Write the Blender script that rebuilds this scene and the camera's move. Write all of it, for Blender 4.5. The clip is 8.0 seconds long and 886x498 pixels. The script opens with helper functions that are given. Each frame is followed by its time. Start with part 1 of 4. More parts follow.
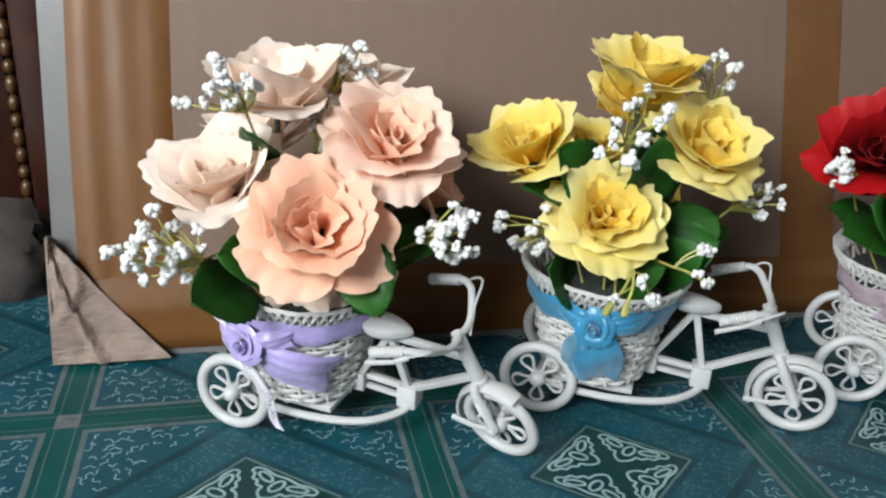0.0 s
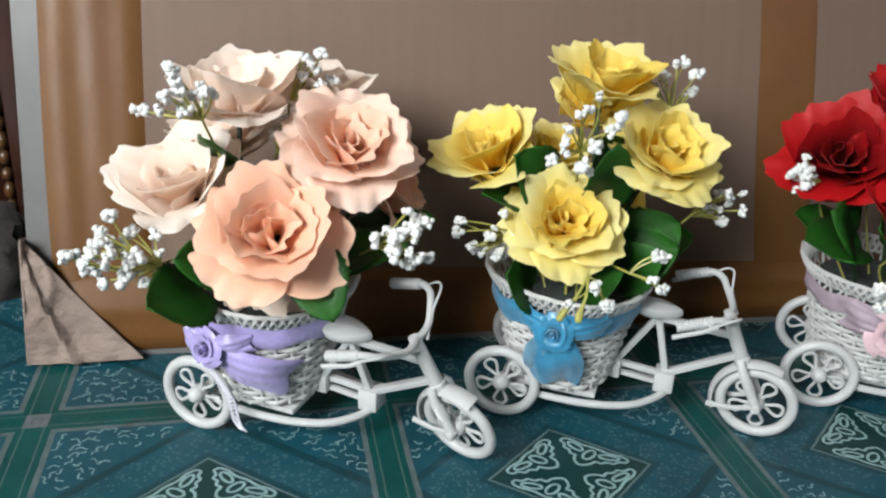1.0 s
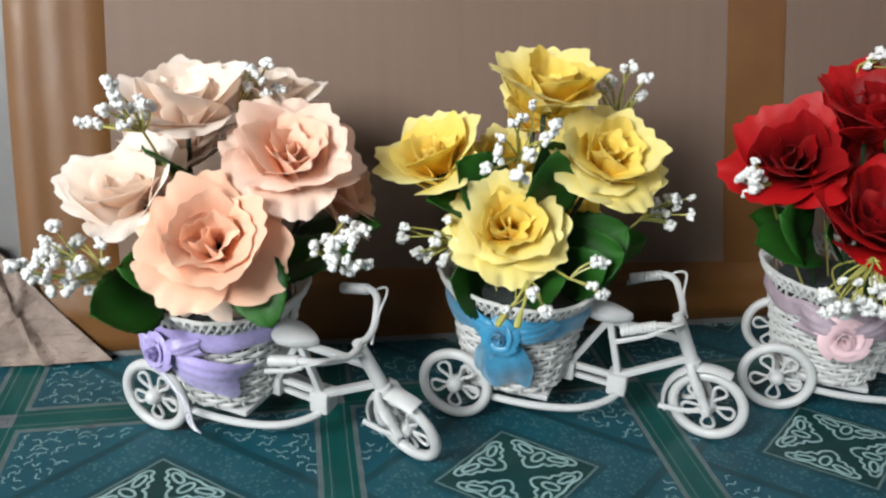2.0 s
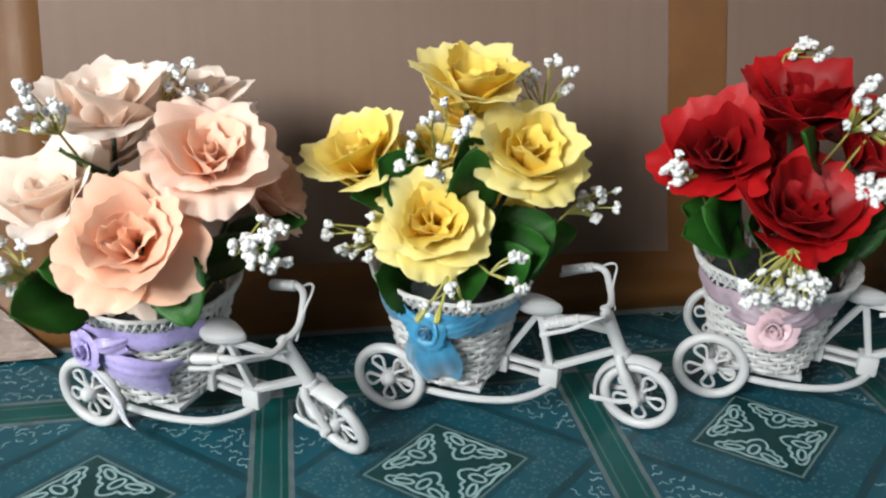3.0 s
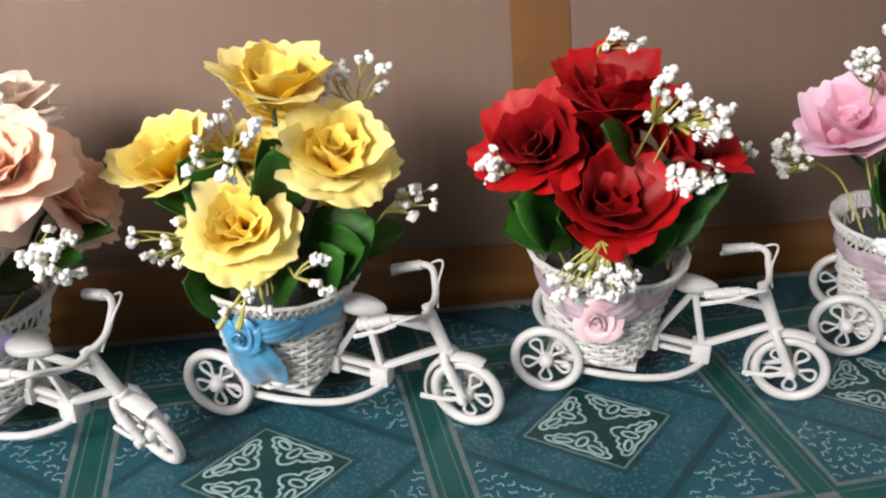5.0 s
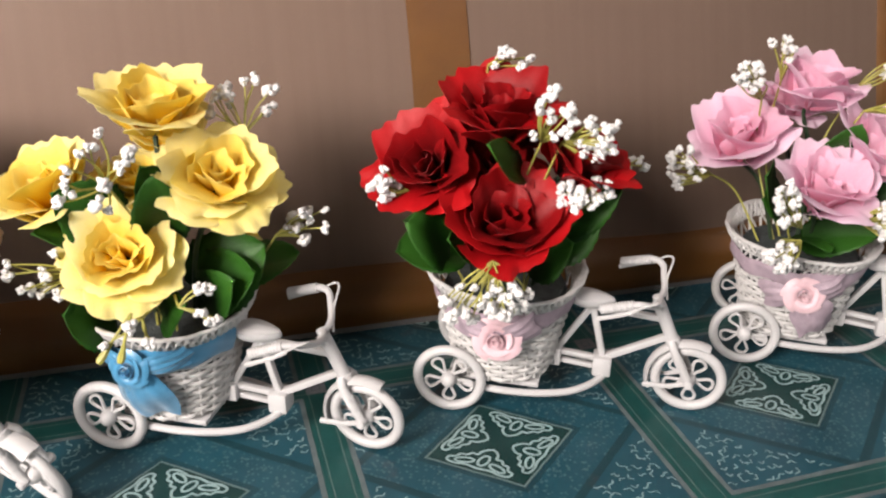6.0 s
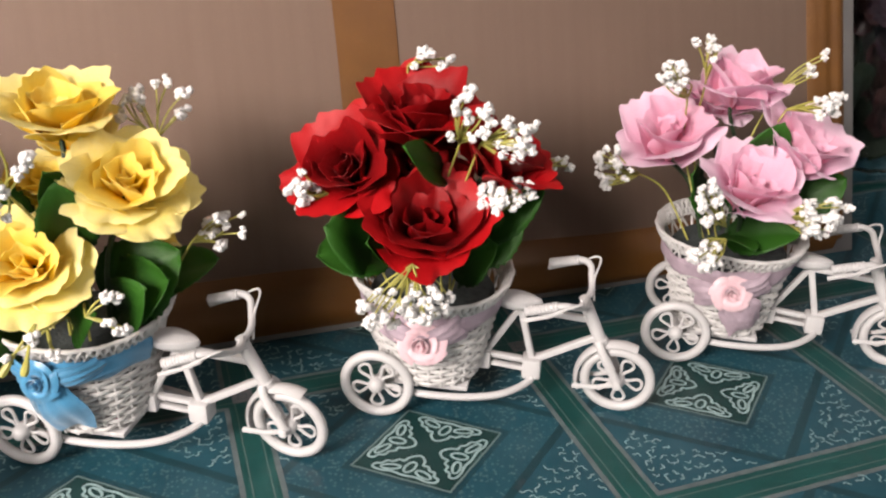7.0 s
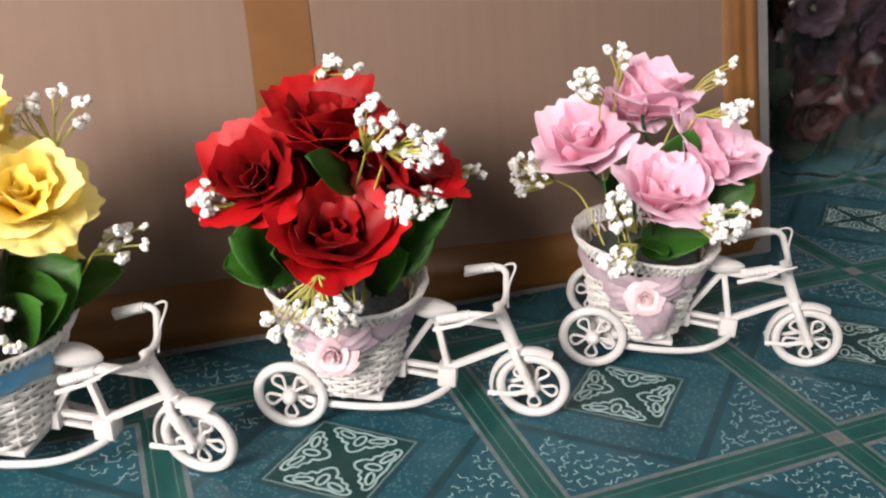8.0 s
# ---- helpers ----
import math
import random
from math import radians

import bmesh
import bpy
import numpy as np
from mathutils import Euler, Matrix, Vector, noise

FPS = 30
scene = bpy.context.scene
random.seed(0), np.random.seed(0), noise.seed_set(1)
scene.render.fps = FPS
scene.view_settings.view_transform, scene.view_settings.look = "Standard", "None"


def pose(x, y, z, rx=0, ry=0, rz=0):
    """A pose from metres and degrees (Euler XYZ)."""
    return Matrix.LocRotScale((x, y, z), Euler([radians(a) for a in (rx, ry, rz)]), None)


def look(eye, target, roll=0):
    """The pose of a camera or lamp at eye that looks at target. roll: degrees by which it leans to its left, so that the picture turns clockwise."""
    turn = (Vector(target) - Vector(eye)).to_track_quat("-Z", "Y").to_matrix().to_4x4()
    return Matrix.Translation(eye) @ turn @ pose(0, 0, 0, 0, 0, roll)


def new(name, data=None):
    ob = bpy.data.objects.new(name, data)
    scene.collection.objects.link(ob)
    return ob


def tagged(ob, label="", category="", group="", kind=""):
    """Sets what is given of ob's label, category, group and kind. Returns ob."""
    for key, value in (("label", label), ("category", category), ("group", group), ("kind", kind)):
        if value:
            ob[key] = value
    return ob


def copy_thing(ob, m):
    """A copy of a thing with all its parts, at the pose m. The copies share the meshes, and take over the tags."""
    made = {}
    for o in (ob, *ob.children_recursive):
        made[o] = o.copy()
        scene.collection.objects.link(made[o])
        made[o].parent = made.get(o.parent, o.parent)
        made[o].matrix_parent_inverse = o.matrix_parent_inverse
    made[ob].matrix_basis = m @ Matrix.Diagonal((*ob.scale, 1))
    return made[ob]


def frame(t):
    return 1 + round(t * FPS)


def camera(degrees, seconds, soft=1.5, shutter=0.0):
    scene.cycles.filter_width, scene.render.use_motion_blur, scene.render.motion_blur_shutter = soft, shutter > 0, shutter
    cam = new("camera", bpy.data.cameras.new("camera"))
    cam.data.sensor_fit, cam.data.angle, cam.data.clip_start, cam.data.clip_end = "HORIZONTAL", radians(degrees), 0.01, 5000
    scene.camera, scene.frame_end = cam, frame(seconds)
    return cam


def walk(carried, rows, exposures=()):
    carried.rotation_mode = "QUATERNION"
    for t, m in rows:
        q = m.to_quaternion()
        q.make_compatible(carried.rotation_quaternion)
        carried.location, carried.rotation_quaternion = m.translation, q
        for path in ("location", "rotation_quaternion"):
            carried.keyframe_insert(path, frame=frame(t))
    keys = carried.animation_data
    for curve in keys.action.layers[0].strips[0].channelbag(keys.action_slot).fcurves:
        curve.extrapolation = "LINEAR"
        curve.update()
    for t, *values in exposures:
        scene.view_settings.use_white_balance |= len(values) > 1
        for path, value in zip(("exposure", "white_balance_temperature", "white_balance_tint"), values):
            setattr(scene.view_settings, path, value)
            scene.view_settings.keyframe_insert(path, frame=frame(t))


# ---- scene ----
cam = camera(55.00, 8.0, soft=2.3)
PATH = [
    (0, look((0.1352, -0.5603, 0.3680), (0.3537, 0.3340, -0.0225), 3.01)),
    (0.5, look((0.1468, -0.5652, 0.3710), (0.3581, 0.3320, -0.0167), 3.00)),
    (1, look((0.1713, -0.5719, 0.3770), (0.3727, 0.3249, -0.0170), 2.84)),
    (2.5, look((0.2555, -0.5916, 0.3979), (0.4107, 0.3060, -0.0148), 1.33)),
    (3, look((0.2841, -0.5962, 0.4024), (0.4427, 0.2962, -0.0201), 0.83)),
    (3.5, look((0.3211, -0.5999, 0.4076), (0.4795, 0.2908, -0.0184), -0.14)),
    (4, look((0.3425, -0.6030, 0.4085), (0.5149, 0.2833, -0.0213), 0.20)),
    (4.5, look((0.3677, -0.6063, 0.4046), (0.5449, 0.2770, -0.0296), 0.22)),
    (6, look((0.4297, -0.6051, 0.4162), (0.6904, 0.2594, -0.0136), 0.29)),
    (6.5, look((0.4460, -0.6039, 0.4157), (0.7278, 0.2558, -0.0104), 0.55)),
    (7, look((0.4629, -0.6070, 0.4132), (0.7613, 0.2466, -0.0139), 0.53)),
    (7.5, look((0.4834, -0.6155, 0.4125), (0.8001, 0.2352, -0.0071), 0.44)),
    (8, look((0.4931, -0.6128, 0.4162), (0.8443, 0.2223, -0.0073), 1.35)),
]
EXPOSURES = ((0.0, -0.80, 6100, 4), (2.5, -0.70, 6200, 5), (3.5, -0.58, 6200, 6), (4.5, -0.40, 6500, 10), (6.0, -0.28, 7100, 18), (7.5, -0.14, 7200, 19), (8.0, 0.02, 7150, 18))
walk(cam, PATH, exposures=EXPOSURES)

# ---- light ----
world = bpy.data.worlds.new("sky")
scene.world = world
world.use_nodes = True
sky = world.node_tree.nodes.new("ShaderNodeTexSky")
sky.sky_type, sky.sun_disc = "NISHITA", False
sky.sun_elevation, sky.sun_rotation = radians(40), radians(215)
world.node_tree.links.new(sky.outputs[0], world.node_tree.nodes["Background"].inputs[0])
world.node_tree.nodes["Background"].inputs[1].default_value = 0.05


def window_lamp(name, eye, target, w, h, watts, colour):
    data = bpy.data.lights.new(name, "AREA")
    data.shape, data.size, data.size_y, data.energy, data.color = "RECTANGLE", w, h, watts, colour
    ob = new(name, data)
    ob.matrix_world = look(eye, target)
    return ob


# daylight in the left window opening; the weak right-hand lamp is added fill
window_lamp("window_daylight", (-1.45, -1.64, 1.50), (0.5, -0.05, 0.15), 1.10, 1.10, 228, (1.0, 0.98, 0.96))
window_lamp("window_daylight", (1.6, -1.64, 1.45), (0.9, 0.0, 0.2), 1.10, 1.10, 17, (0.97, 0.98, 1.0))


# ---- materials ----
class Nodes:
    """A small writer of shader nodes."""

    def __init__(self, name):
        self.mat = bpy.data.materials.new(name)
        self.mat.use_nodes = True
        self.tree = self.mat.node_tree
        self.bsdf = self.tree.nodes["Principled BSDF"]
        self.coord = self.tree.nodes.new("ShaderNodeTexCoord")

    def put(self, socket, value):
        if isinstance(value, bpy.types.NodeSocket):
            self.tree.links.new(value, socket)
        elif isinstance(value, tuple) and len(value) == 3 and socket.type == "RGBA":
            socket.default_value = (*value, 1)
        else:
            socket.default_value = value

    def math(self, op, a, b=0.0, c=0.0):
        n = self.tree.nodes.new("ShaderNodeMath")
        n.operation = op
        for s, v in zip(n.inputs, (a, b, c)):
            self.put(s, v)
        return n.outputs[0]

    def between(self, v, low, high):
        return self.math("MULTIPLY", self.math("GREATER_THAN", v, low), self.math("LESS_THAN", v, high))

    def mix(self, f, a, b, blend="MIX"):
        n = self.tree.nodes.new("ShaderNodeMix")
        n.data_type, n.blend_type = "RGBA", blend
        self.put(n.inputs[0], f), self.put(n.inputs[6], a), self.put(n.inputs[7], b)
        return n.outputs[2]

    def noise(self, scale, detail=3.0, rough=0.55, vector=None, stretch=None):
        n = self.tree.nodes.new("ShaderNodeTexNoise")
        n.inputs["Scale"].default_value, n.inputs["Detail"].default_value, n.inputs["Roughness"].default_value = scale, detail, rough
        v = vector or self.coord.outputs["Object"]
        if stretch:
            m = self.tree.nodes.new("ShaderNodeMapping")
            m.inputs["Scale"].default_value = stretch
            self.tree.links.new(v, m.inputs[0])
            v = m.outputs[0]
        self.tree.links.new(v, n.inputs["Vector"])
        return n.outputs[0]

    def ramp(self, f, a, b, low=0.3, high=0.7):
        n = self.tree.nodes.new("ShaderNodeMapRange")
        for s, v in zip(n.inputs, (f, low, high, 0.0, 1.0)):
            self.put(s, v)
        return self.mix(n.outputs[0], a, b)

    def level(self, f, a, b, low=0.3, high=0.7):
        n = self.tree.nodes.new("ShaderNodeMapRange")
        for s, v in zip(n.inputs, (f, low, high, a, b)):
            self.put(s, v)
        return n.outputs[0]

    def bump(self, height, strength=0.3, distance=0.001):
        n = self.tree.nodes.new("ShaderNodeBump")
        n.inputs["Strength"].default_value, n.inputs["Distance"].default_value = strength, distance
        self.tree.links.new(height, n.inputs["Height"])
        self.tree.links.new(n.outputs[0], self.bsdf.inputs["Normal"])

    def set(self, **values):
        for key, value in values.items():
            self.put(self.bsdf.inputs[key.replace("_", " ")], value)
        return self


def plain(name, colour, rough=0.5, spread=0.12, scale=60.0, bump=0.15, fine=400.0, distance=0.0004, **more):
    n = Nodes(name)
    dark = tuple(c * (1 - spread) for c in colour)
    light = tuple(min(1, c * (1 + spread)) for c in colour)
    info = n.tree.nodes.new("ShaderNodeObjectInfo")
    base = n.ramp(n.noise(scale), dark, light)
    base = n.mix(n.math("MULTIPLY", info.outputs["Random"], 0.25), base, tuple(c * 0.8 for c in colour))
    n.set(Base_Color=base, Roughness=n.level(n.noise(scale * 3), rough - 0.08, rough + 0.08), **more)
    n.bump(n.noise(fine), bump, distance)
    return n.mat


def fabric_petal(name, deep, mid, edge, glow=0.50, rough=0.7):
    """Dyed cloth petal: deep at the base, pale towards the rim, slightly see-through."""
    n = Nodes(name)
    uv = n.tree.nodes.new("ShaderNodeSeparateXYZ")
    n.tree.links.new(n.coord.outputs["UV"], uv.inputs[0])
    info = n.tree.nodes.new("ShaderNodeObjectInfo")
    v = n.math("ADD", uv.outputs[1], n.math("MULTIPLY", n.math("SUBTRACT", n.noise(45.0), 0.5), 0.5))
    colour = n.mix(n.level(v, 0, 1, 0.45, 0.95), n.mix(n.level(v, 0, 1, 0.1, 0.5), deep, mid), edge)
    colour = n.mix(n.math("MULTIPLY", info.outputs["Random"], 0.3), colour, mid)
    veins = n.noise(260.0, 2.0, 0.5, n.coord.outputs["UV"], (1.0, 0.06, 1.0))
    colour = n.mix(n.level(veins, 0.0, 0.10, 0.4, 0.7), colour, deep)
    n.set(Base_Color=colour, Roughness=rough, Specular_IOR_Level=0.25)
    crinkle = n.noise(34.0, 4.0, 0.6, n.coord.outputs["UV"], (1.0, 0.22, 1.0))
    n.bump(n.math("ADD", crinkle, n.math("MULTIPLY", n.noise(900.0, 2.0), 0.15)), 0.35, 0.0009)
    thin = n.tree.nodes.new("ShaderNodeBsdfTranslucent")
    n.put(thin.inputs[0], colour)
    blend = n.tree.nodes.new("ShaderNodeMixShader")
    blend.inputs[0].default_value = glow
    out = n.tree.nodes["Material Output"]
    n.tree.links.new(n.bsdf.outputs[0], blend.inputs[1])
    n.tree.links.new(thin.outputs[0], blend.inputs[2])
    n.tree.links.new(blend.outputs[0], out.inputs[0])
    return n.mat


PX, PY = 0.250, 0.2265          # repeat of the vinyl print
DX, DY = 0.0610, 0.0520         # half diagonals of its diamonds


def vinyl_material():
    n = Nodes("printed_vinyl")
    xyz = n.tree.nodes.new("ShaderNodeSeparateXYZ")
    n.tree.links.new(n.coord.outputs["Object"], xyz.inputs[0])
    wob = n.math("MULTIPLY", n.math("SUBTRACT", n.noise(55.0), 0.5), 0.0012)
    dx = n.math("ADD", n.math("PINGPONG", xyz.outputs[0], PX / 2), wob)
    dy = n.math("ADD", n.math("PINGPONG", xyz.outputs[1], PY / 2), wob)
    d, far = n.math("MINIMUM", dx, dy), n.math("MAXIMUM", dx, dy)
    s = n.math("ADD", n.math("DIVIDE", n.math("SUBTRACT", PX / 2, dx), DX), n.math("DIVIDE", n.math("SUBTRACT", PY / 2, dy), DY))
    field = n.ramp(n.noise(14.0, 4.0), (0.0050, 0.0470, 0.0670), (0.0100, 0.0690, 0.0940))
    dots = n.tree.nodes.new("ShaderNodeTexVoronoi")
    dots.inputs["Scale"].default_value = 270.0
    n.tree.links.new(n.coord.outputs["Object"], dots.inputs["Vector"])
    dot = n.math("MULTIPLY", n.math("LESS_THAN", dots.outputs["Distance"], 0.33), n.between(s, 1.10, 1.85))
    col = n.mix(n.math("MULTIPLY", dot, 0.75), field, (0.055, 0.118, 0.128))
    col = n.mix(n.math("MULTIPLY", n.between(s, 1.0, 1.12), 0.5), col, (0.00384, 0.02208, 0.02432))
    col = n.mix(n.math("MULTIPLY", n.between(s, 1.85, 2.02), 0.6), col, (0.00384, 0.02208, 0.02432))
    col = n.mix(n.math("LESS_THAN", s, 1.0), col, n.ramp(n.noise(30.0), (0.0024, 0.0264, 0.0256), (0.0048, 0.036, 0.0344)))
    col = n.mix(n.between(s, 0.955, 1.0), col, (0.0912, 0.141, 0.141))
    band = n.ramp(n.noise(25.0), (0.0017, 0.0470, 0.0440), (0.0034, 0.0650, 0.0600))
    col = n.mix(n.math("LESS_THAN", d, 0.0122), col, band)
    col = n.mix(n.between(d, 0.0122, 0.0163), col, n.ramp(n.noise(60.0), (0.064, 0.0896, 0.0944), (0.108, 0.1344, 0.1392)))
    col = n.mix(n.between(d, 0.0066, 0.0076), col, (0.06632, 0.1078, 0.1037))
    col = n.mix(n.math("LESS_THAN", far, 0.0085), col, n.ramp(n.noise(120.0), (0.08296, 0.09952, 0.1078), (0.1369, 0.1369, 0.1451)))
    col = n.mix(n.between(far, 0.0030, 0.0040), col, n.mix(n.math("LESS_THAN", far, 0.0085), col, (0.05808, 0.08296, 0.08712)))
    scuff = n.math("MULTIPLY", n.level(n.noise(21.0, 5.0, 0.65), 0.0, 1.0, 0.63, 0.70), 0.35)
    col = n.mix(scuff, col, (0.04944, 0.038, 0.04184))
    fade = n.level(n.noise(3.0, 3.0), 0.0, 0.06, 0.4, 0.75)
    col = n.mix(fade, col, (0.06632, 0.0912, 0.09952))
    n.set(Base_Color=col, Roughness=n.level(n.noise(9.0, 5.0, 0.6), 0.28, 0.46), Specular_IOR_Level=0.40)
    n.bump(n.noise(160.0, 3.0), 0.10, 0.0006)
    return n.mat


def board_material():
    n = Nodes("beige_cardboard")
    streak = n.noise(30.0, 3.0, 0.5, None, (3.0, 1.0, 0.12))
    col = n.ramp(streak, (0.1432, 0.09417, 0.06962), (0.1548, 0.1032, 0.07672))
    col = n.mix(n.level(n.noise(2.2, 4.0), 0.0, 0.28), col, (0.124, 0.08185, 0.06284))
    speck = n.level(n.noise(75.0, 1.0, 0.3), 0.0, 0.7, 0.815, 0.83)
    col = n.mix(speck, col, (0.05, 0.035, 0.03))
    n.set(Base_Color=col, Roughness=0.65, Specular_IOR_Level=0.3, Coat_Weight=0.03, Coat_Roughness=0.3)
    n.bump(n.noise(90.0, 3.0, 0.5, None, (2.0, 1.0, 0.15)), 0.05, 0.001)
    return n.mat


def tape_material():
    n = Nodes("brown_packing_tape")
    grain = n.noise(16.0, 4.0, 0.6)
    col = n.ramp(grain, (0.0961, 0.03775, 0.006178), (0.1304, 0.05354, 0.008923))
    col = n.mix(n.level(n.noise(5.0, 3.0), 0.0, 0.45), col, (0.1167, 0.04668, 0.01098))
    n.set(Base_Color=col, Roughness=n.level(n.noise(18.0), 0.44, 0.60), Specular_IOR_Level=0.35, Coat_Weight=0.05, Coat_Roughness=0.25)
    n.bump(n.noise(22.0, 3.0), 0.25, 0.003)
    return n.mat


def kraft_material():
    n = Nodes("crumpled_kraft_paper")
    col = n.ramp(n.noise(26.0, 5.0, 0.6), (0.17, 0.1232, 0.1003), (0.289, 0.2167, 0.1785))
    n.set(Base_Color=col, Roughness=0.65)
    n.bump(n.noise(38.0, 6.0, 0.65, None, (1.0, 1.0, 2.2)), 0.9, 0.006)
    return n.mat


def glassy(name, tint, rough, alpha=1.0):
    n = Nodes(name)
    n.set(Base_Color=tint, Roughness=rough, Transmission_Weight=1.0, IOR=1.3, Alpha=alpha)
    n.bump(n.noise(60.0, 4.0, 0.6), 0.5, 0.004)
    return n.mat


VINYL = vinyl_material()
PRINT = plain("pale_print_ink", (0.2295, 0.34, 0.34), 0.45, 0.2, 90, 0.05)
FLECK = plain("pale_fleck_ink", (0.187, 0.289, 0.2975), 0.45, 0.25, 90, 0.05)
BOARD, TAPE, KRAFT = board_material(), tape_material(), kraft_material()
FOAM_EDGE = plain("grey_white_plastic_sheet", (0.132, 0.128, 0.124), 0.45, 0.08, 30, 0.2, 80, 0.001)
WHITE = plain("white_moulded_plastic", (0.4794, 0.4794, 0.4794), 0.38, 0.04, 50, 0.12, 500)
RATTAN = plain("white_painted_cane", (0.5187, 0.515, 0.5039), 0.45, 0.08, 140, 0.3, 600)
BLOSSOM = plain("white_foam_blossom", (0.7396, 0.7353, 0.7224), 0.7, 0.05, 300, 0.4, 900, 0.0006)
TWIG = plain("yellow_green_twig", (0.336, 0.32, 0.072), 0.5, 0.2, 90)
STEM = plain("dark_green_stem", (0.014, 0.0315, 0.0126), 0.5, 0.3, 90)
LEAF = fabric_petal("green_cloth_leaf", (0.0072, 0.0370, 0.0036), (0.0118, 0.0620, 0.0062), (0.0270, 0.1180, 0.0136), 0.20, 0.42)
FOAM = plain("dark_flower_foam", (0.035, 0.045, 0.045), 0.9, 0.4, 120, 0.6, 300, 0.002)
PEACH = fabric_petal("peach_cloth", (0.95, 0.64, 0.46), (0.97, 0.75, 0.62), (0.98, 0.83, 0.74))
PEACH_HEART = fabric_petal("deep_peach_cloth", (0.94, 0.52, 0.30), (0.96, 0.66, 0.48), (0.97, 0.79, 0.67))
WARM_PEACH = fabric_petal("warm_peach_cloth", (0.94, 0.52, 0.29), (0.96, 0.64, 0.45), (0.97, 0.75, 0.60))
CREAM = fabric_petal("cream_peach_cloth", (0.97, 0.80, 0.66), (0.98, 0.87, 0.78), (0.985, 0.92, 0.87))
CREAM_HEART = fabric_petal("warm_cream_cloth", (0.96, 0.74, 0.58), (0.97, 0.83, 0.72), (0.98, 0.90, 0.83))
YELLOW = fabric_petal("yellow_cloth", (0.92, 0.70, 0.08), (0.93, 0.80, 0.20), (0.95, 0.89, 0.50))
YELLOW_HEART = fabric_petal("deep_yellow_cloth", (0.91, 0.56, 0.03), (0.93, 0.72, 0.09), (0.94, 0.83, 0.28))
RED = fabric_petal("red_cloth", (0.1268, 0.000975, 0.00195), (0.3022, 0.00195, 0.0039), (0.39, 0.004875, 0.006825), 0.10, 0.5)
# inner red petals near black: shade between them is put into the colour
RED_HEART_SHADED = fabric_petal("deep_red_cloth", (0.0168, 0.00042, 0.00084), (0.0924, 0.00084, 0.00168), (0.2772, 0.00252, 0.0042), 0.08, 0.5)
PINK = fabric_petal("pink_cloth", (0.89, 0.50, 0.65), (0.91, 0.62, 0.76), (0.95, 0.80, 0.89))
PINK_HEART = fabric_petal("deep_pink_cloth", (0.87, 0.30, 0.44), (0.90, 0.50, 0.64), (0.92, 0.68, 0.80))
HEARTS = {"peach_cloth": PEACH_HEART, "cream_peach_cloth": CREAM_HEART, "yellow_cloth": YELLOW_HEART, "red_cloth": RED_HEART_SHADED, "pink_cloth": PINK_HEART}
LILAC = plain("lilac_satin", (0.36, 0.30, 0.58), 0.3, 0.15, 60, 0.2, 120, 0.001, Sheen_Weight=0.3)
BLUE = plain("blue_satin", (0.03825, 0.2125, 0.374), 0.35, 0.2, 60, 0.2, 120, 0.001, Sheen_Weight=0.3)
BLUE_GAUZE = plain("sheer_blue_gauze", (0.128, 0.288, 0.416), 0.35, 0.3, 90, 0.4, 400, 0.001, Alpha=0.75, Sheen_Weight=0.4)
BLUSH = plain("blush_satin", (0.714, 0.493, 0.5355), 0.4, 0.12, 60, 0.2, 120, 0.001, Sheen_Weight=0.3)
MAUVE = plain("pale_mauve_gauze", (0.368, 0.288, 0.336), 0.55, 0.2, 90, 0.4, 500, 0.001)
LACE = plain("white_lace", (0.592, 0.576, 0.64), 0.6, 0.1, 200, 0.4, 700)
WALL = plain("plaster_wall", (0.19, 0.172, 0.152), 0.8, 0.1, 4, 0.2, 90, 0.001)
CEIL = plain("grey_ceiling_paint", (0.24, 0.232, 0.225), 0.8, 0.05, 4, 0.1, 90)
WOOD = plain("red_brown_varnished_wood", (0.03, 0.008, 0.004), 0.4, 0.4, 16, 0.2, 90, 0.001)
GILT = plain("carved_gilt_wood", (0.06, 0.0275, 0.009), 0.35, 0.5, 60, 0.4, 120, 0.002)
SACK = plain("grey_brown_cloth", (0.042, 0.033, 0.03), 0.9, 0.2, 20, 0.4, 200, 0.002)
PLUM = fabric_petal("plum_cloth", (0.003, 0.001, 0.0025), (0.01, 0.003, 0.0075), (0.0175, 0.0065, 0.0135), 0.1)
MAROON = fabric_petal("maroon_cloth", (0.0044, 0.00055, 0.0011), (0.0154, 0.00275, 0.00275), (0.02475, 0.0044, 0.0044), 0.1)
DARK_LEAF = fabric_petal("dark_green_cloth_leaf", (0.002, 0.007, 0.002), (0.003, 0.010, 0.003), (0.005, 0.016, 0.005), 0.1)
FILM = glassy("clear_plastic_film", (0.98, 0.98, 0.98), 0.08)
FRAME = plain("white_window_paint", (0.7, 0.7, 0.68), 0.5, 0.05, 20)


# ---- mesh helpers ----
def part(name, bm, material, parent, label="", sharp=40):
    me = bm if isinstance(bm, bpy.types.Mesh) else bpy.data.meshes.new(name)
    if me is not bm:
        bm.to_mesh(me)
        bm.free()
        me.polygons.foreach_set("use_smooth", [True] * len(me.polygons))
        me.set_sharp_from_angle(angle=radians(sharp))
        me.materials.append(material)
    ob = new(name, me)
    ob.parent = parent
    return tagged(ob, label)


def thing(name, m, label, category, group=""):
    ob = new(name)
    ob.empty_display_size = 0.02
    ob.matrix_world = m
    return tagged(ob, label, category, group)


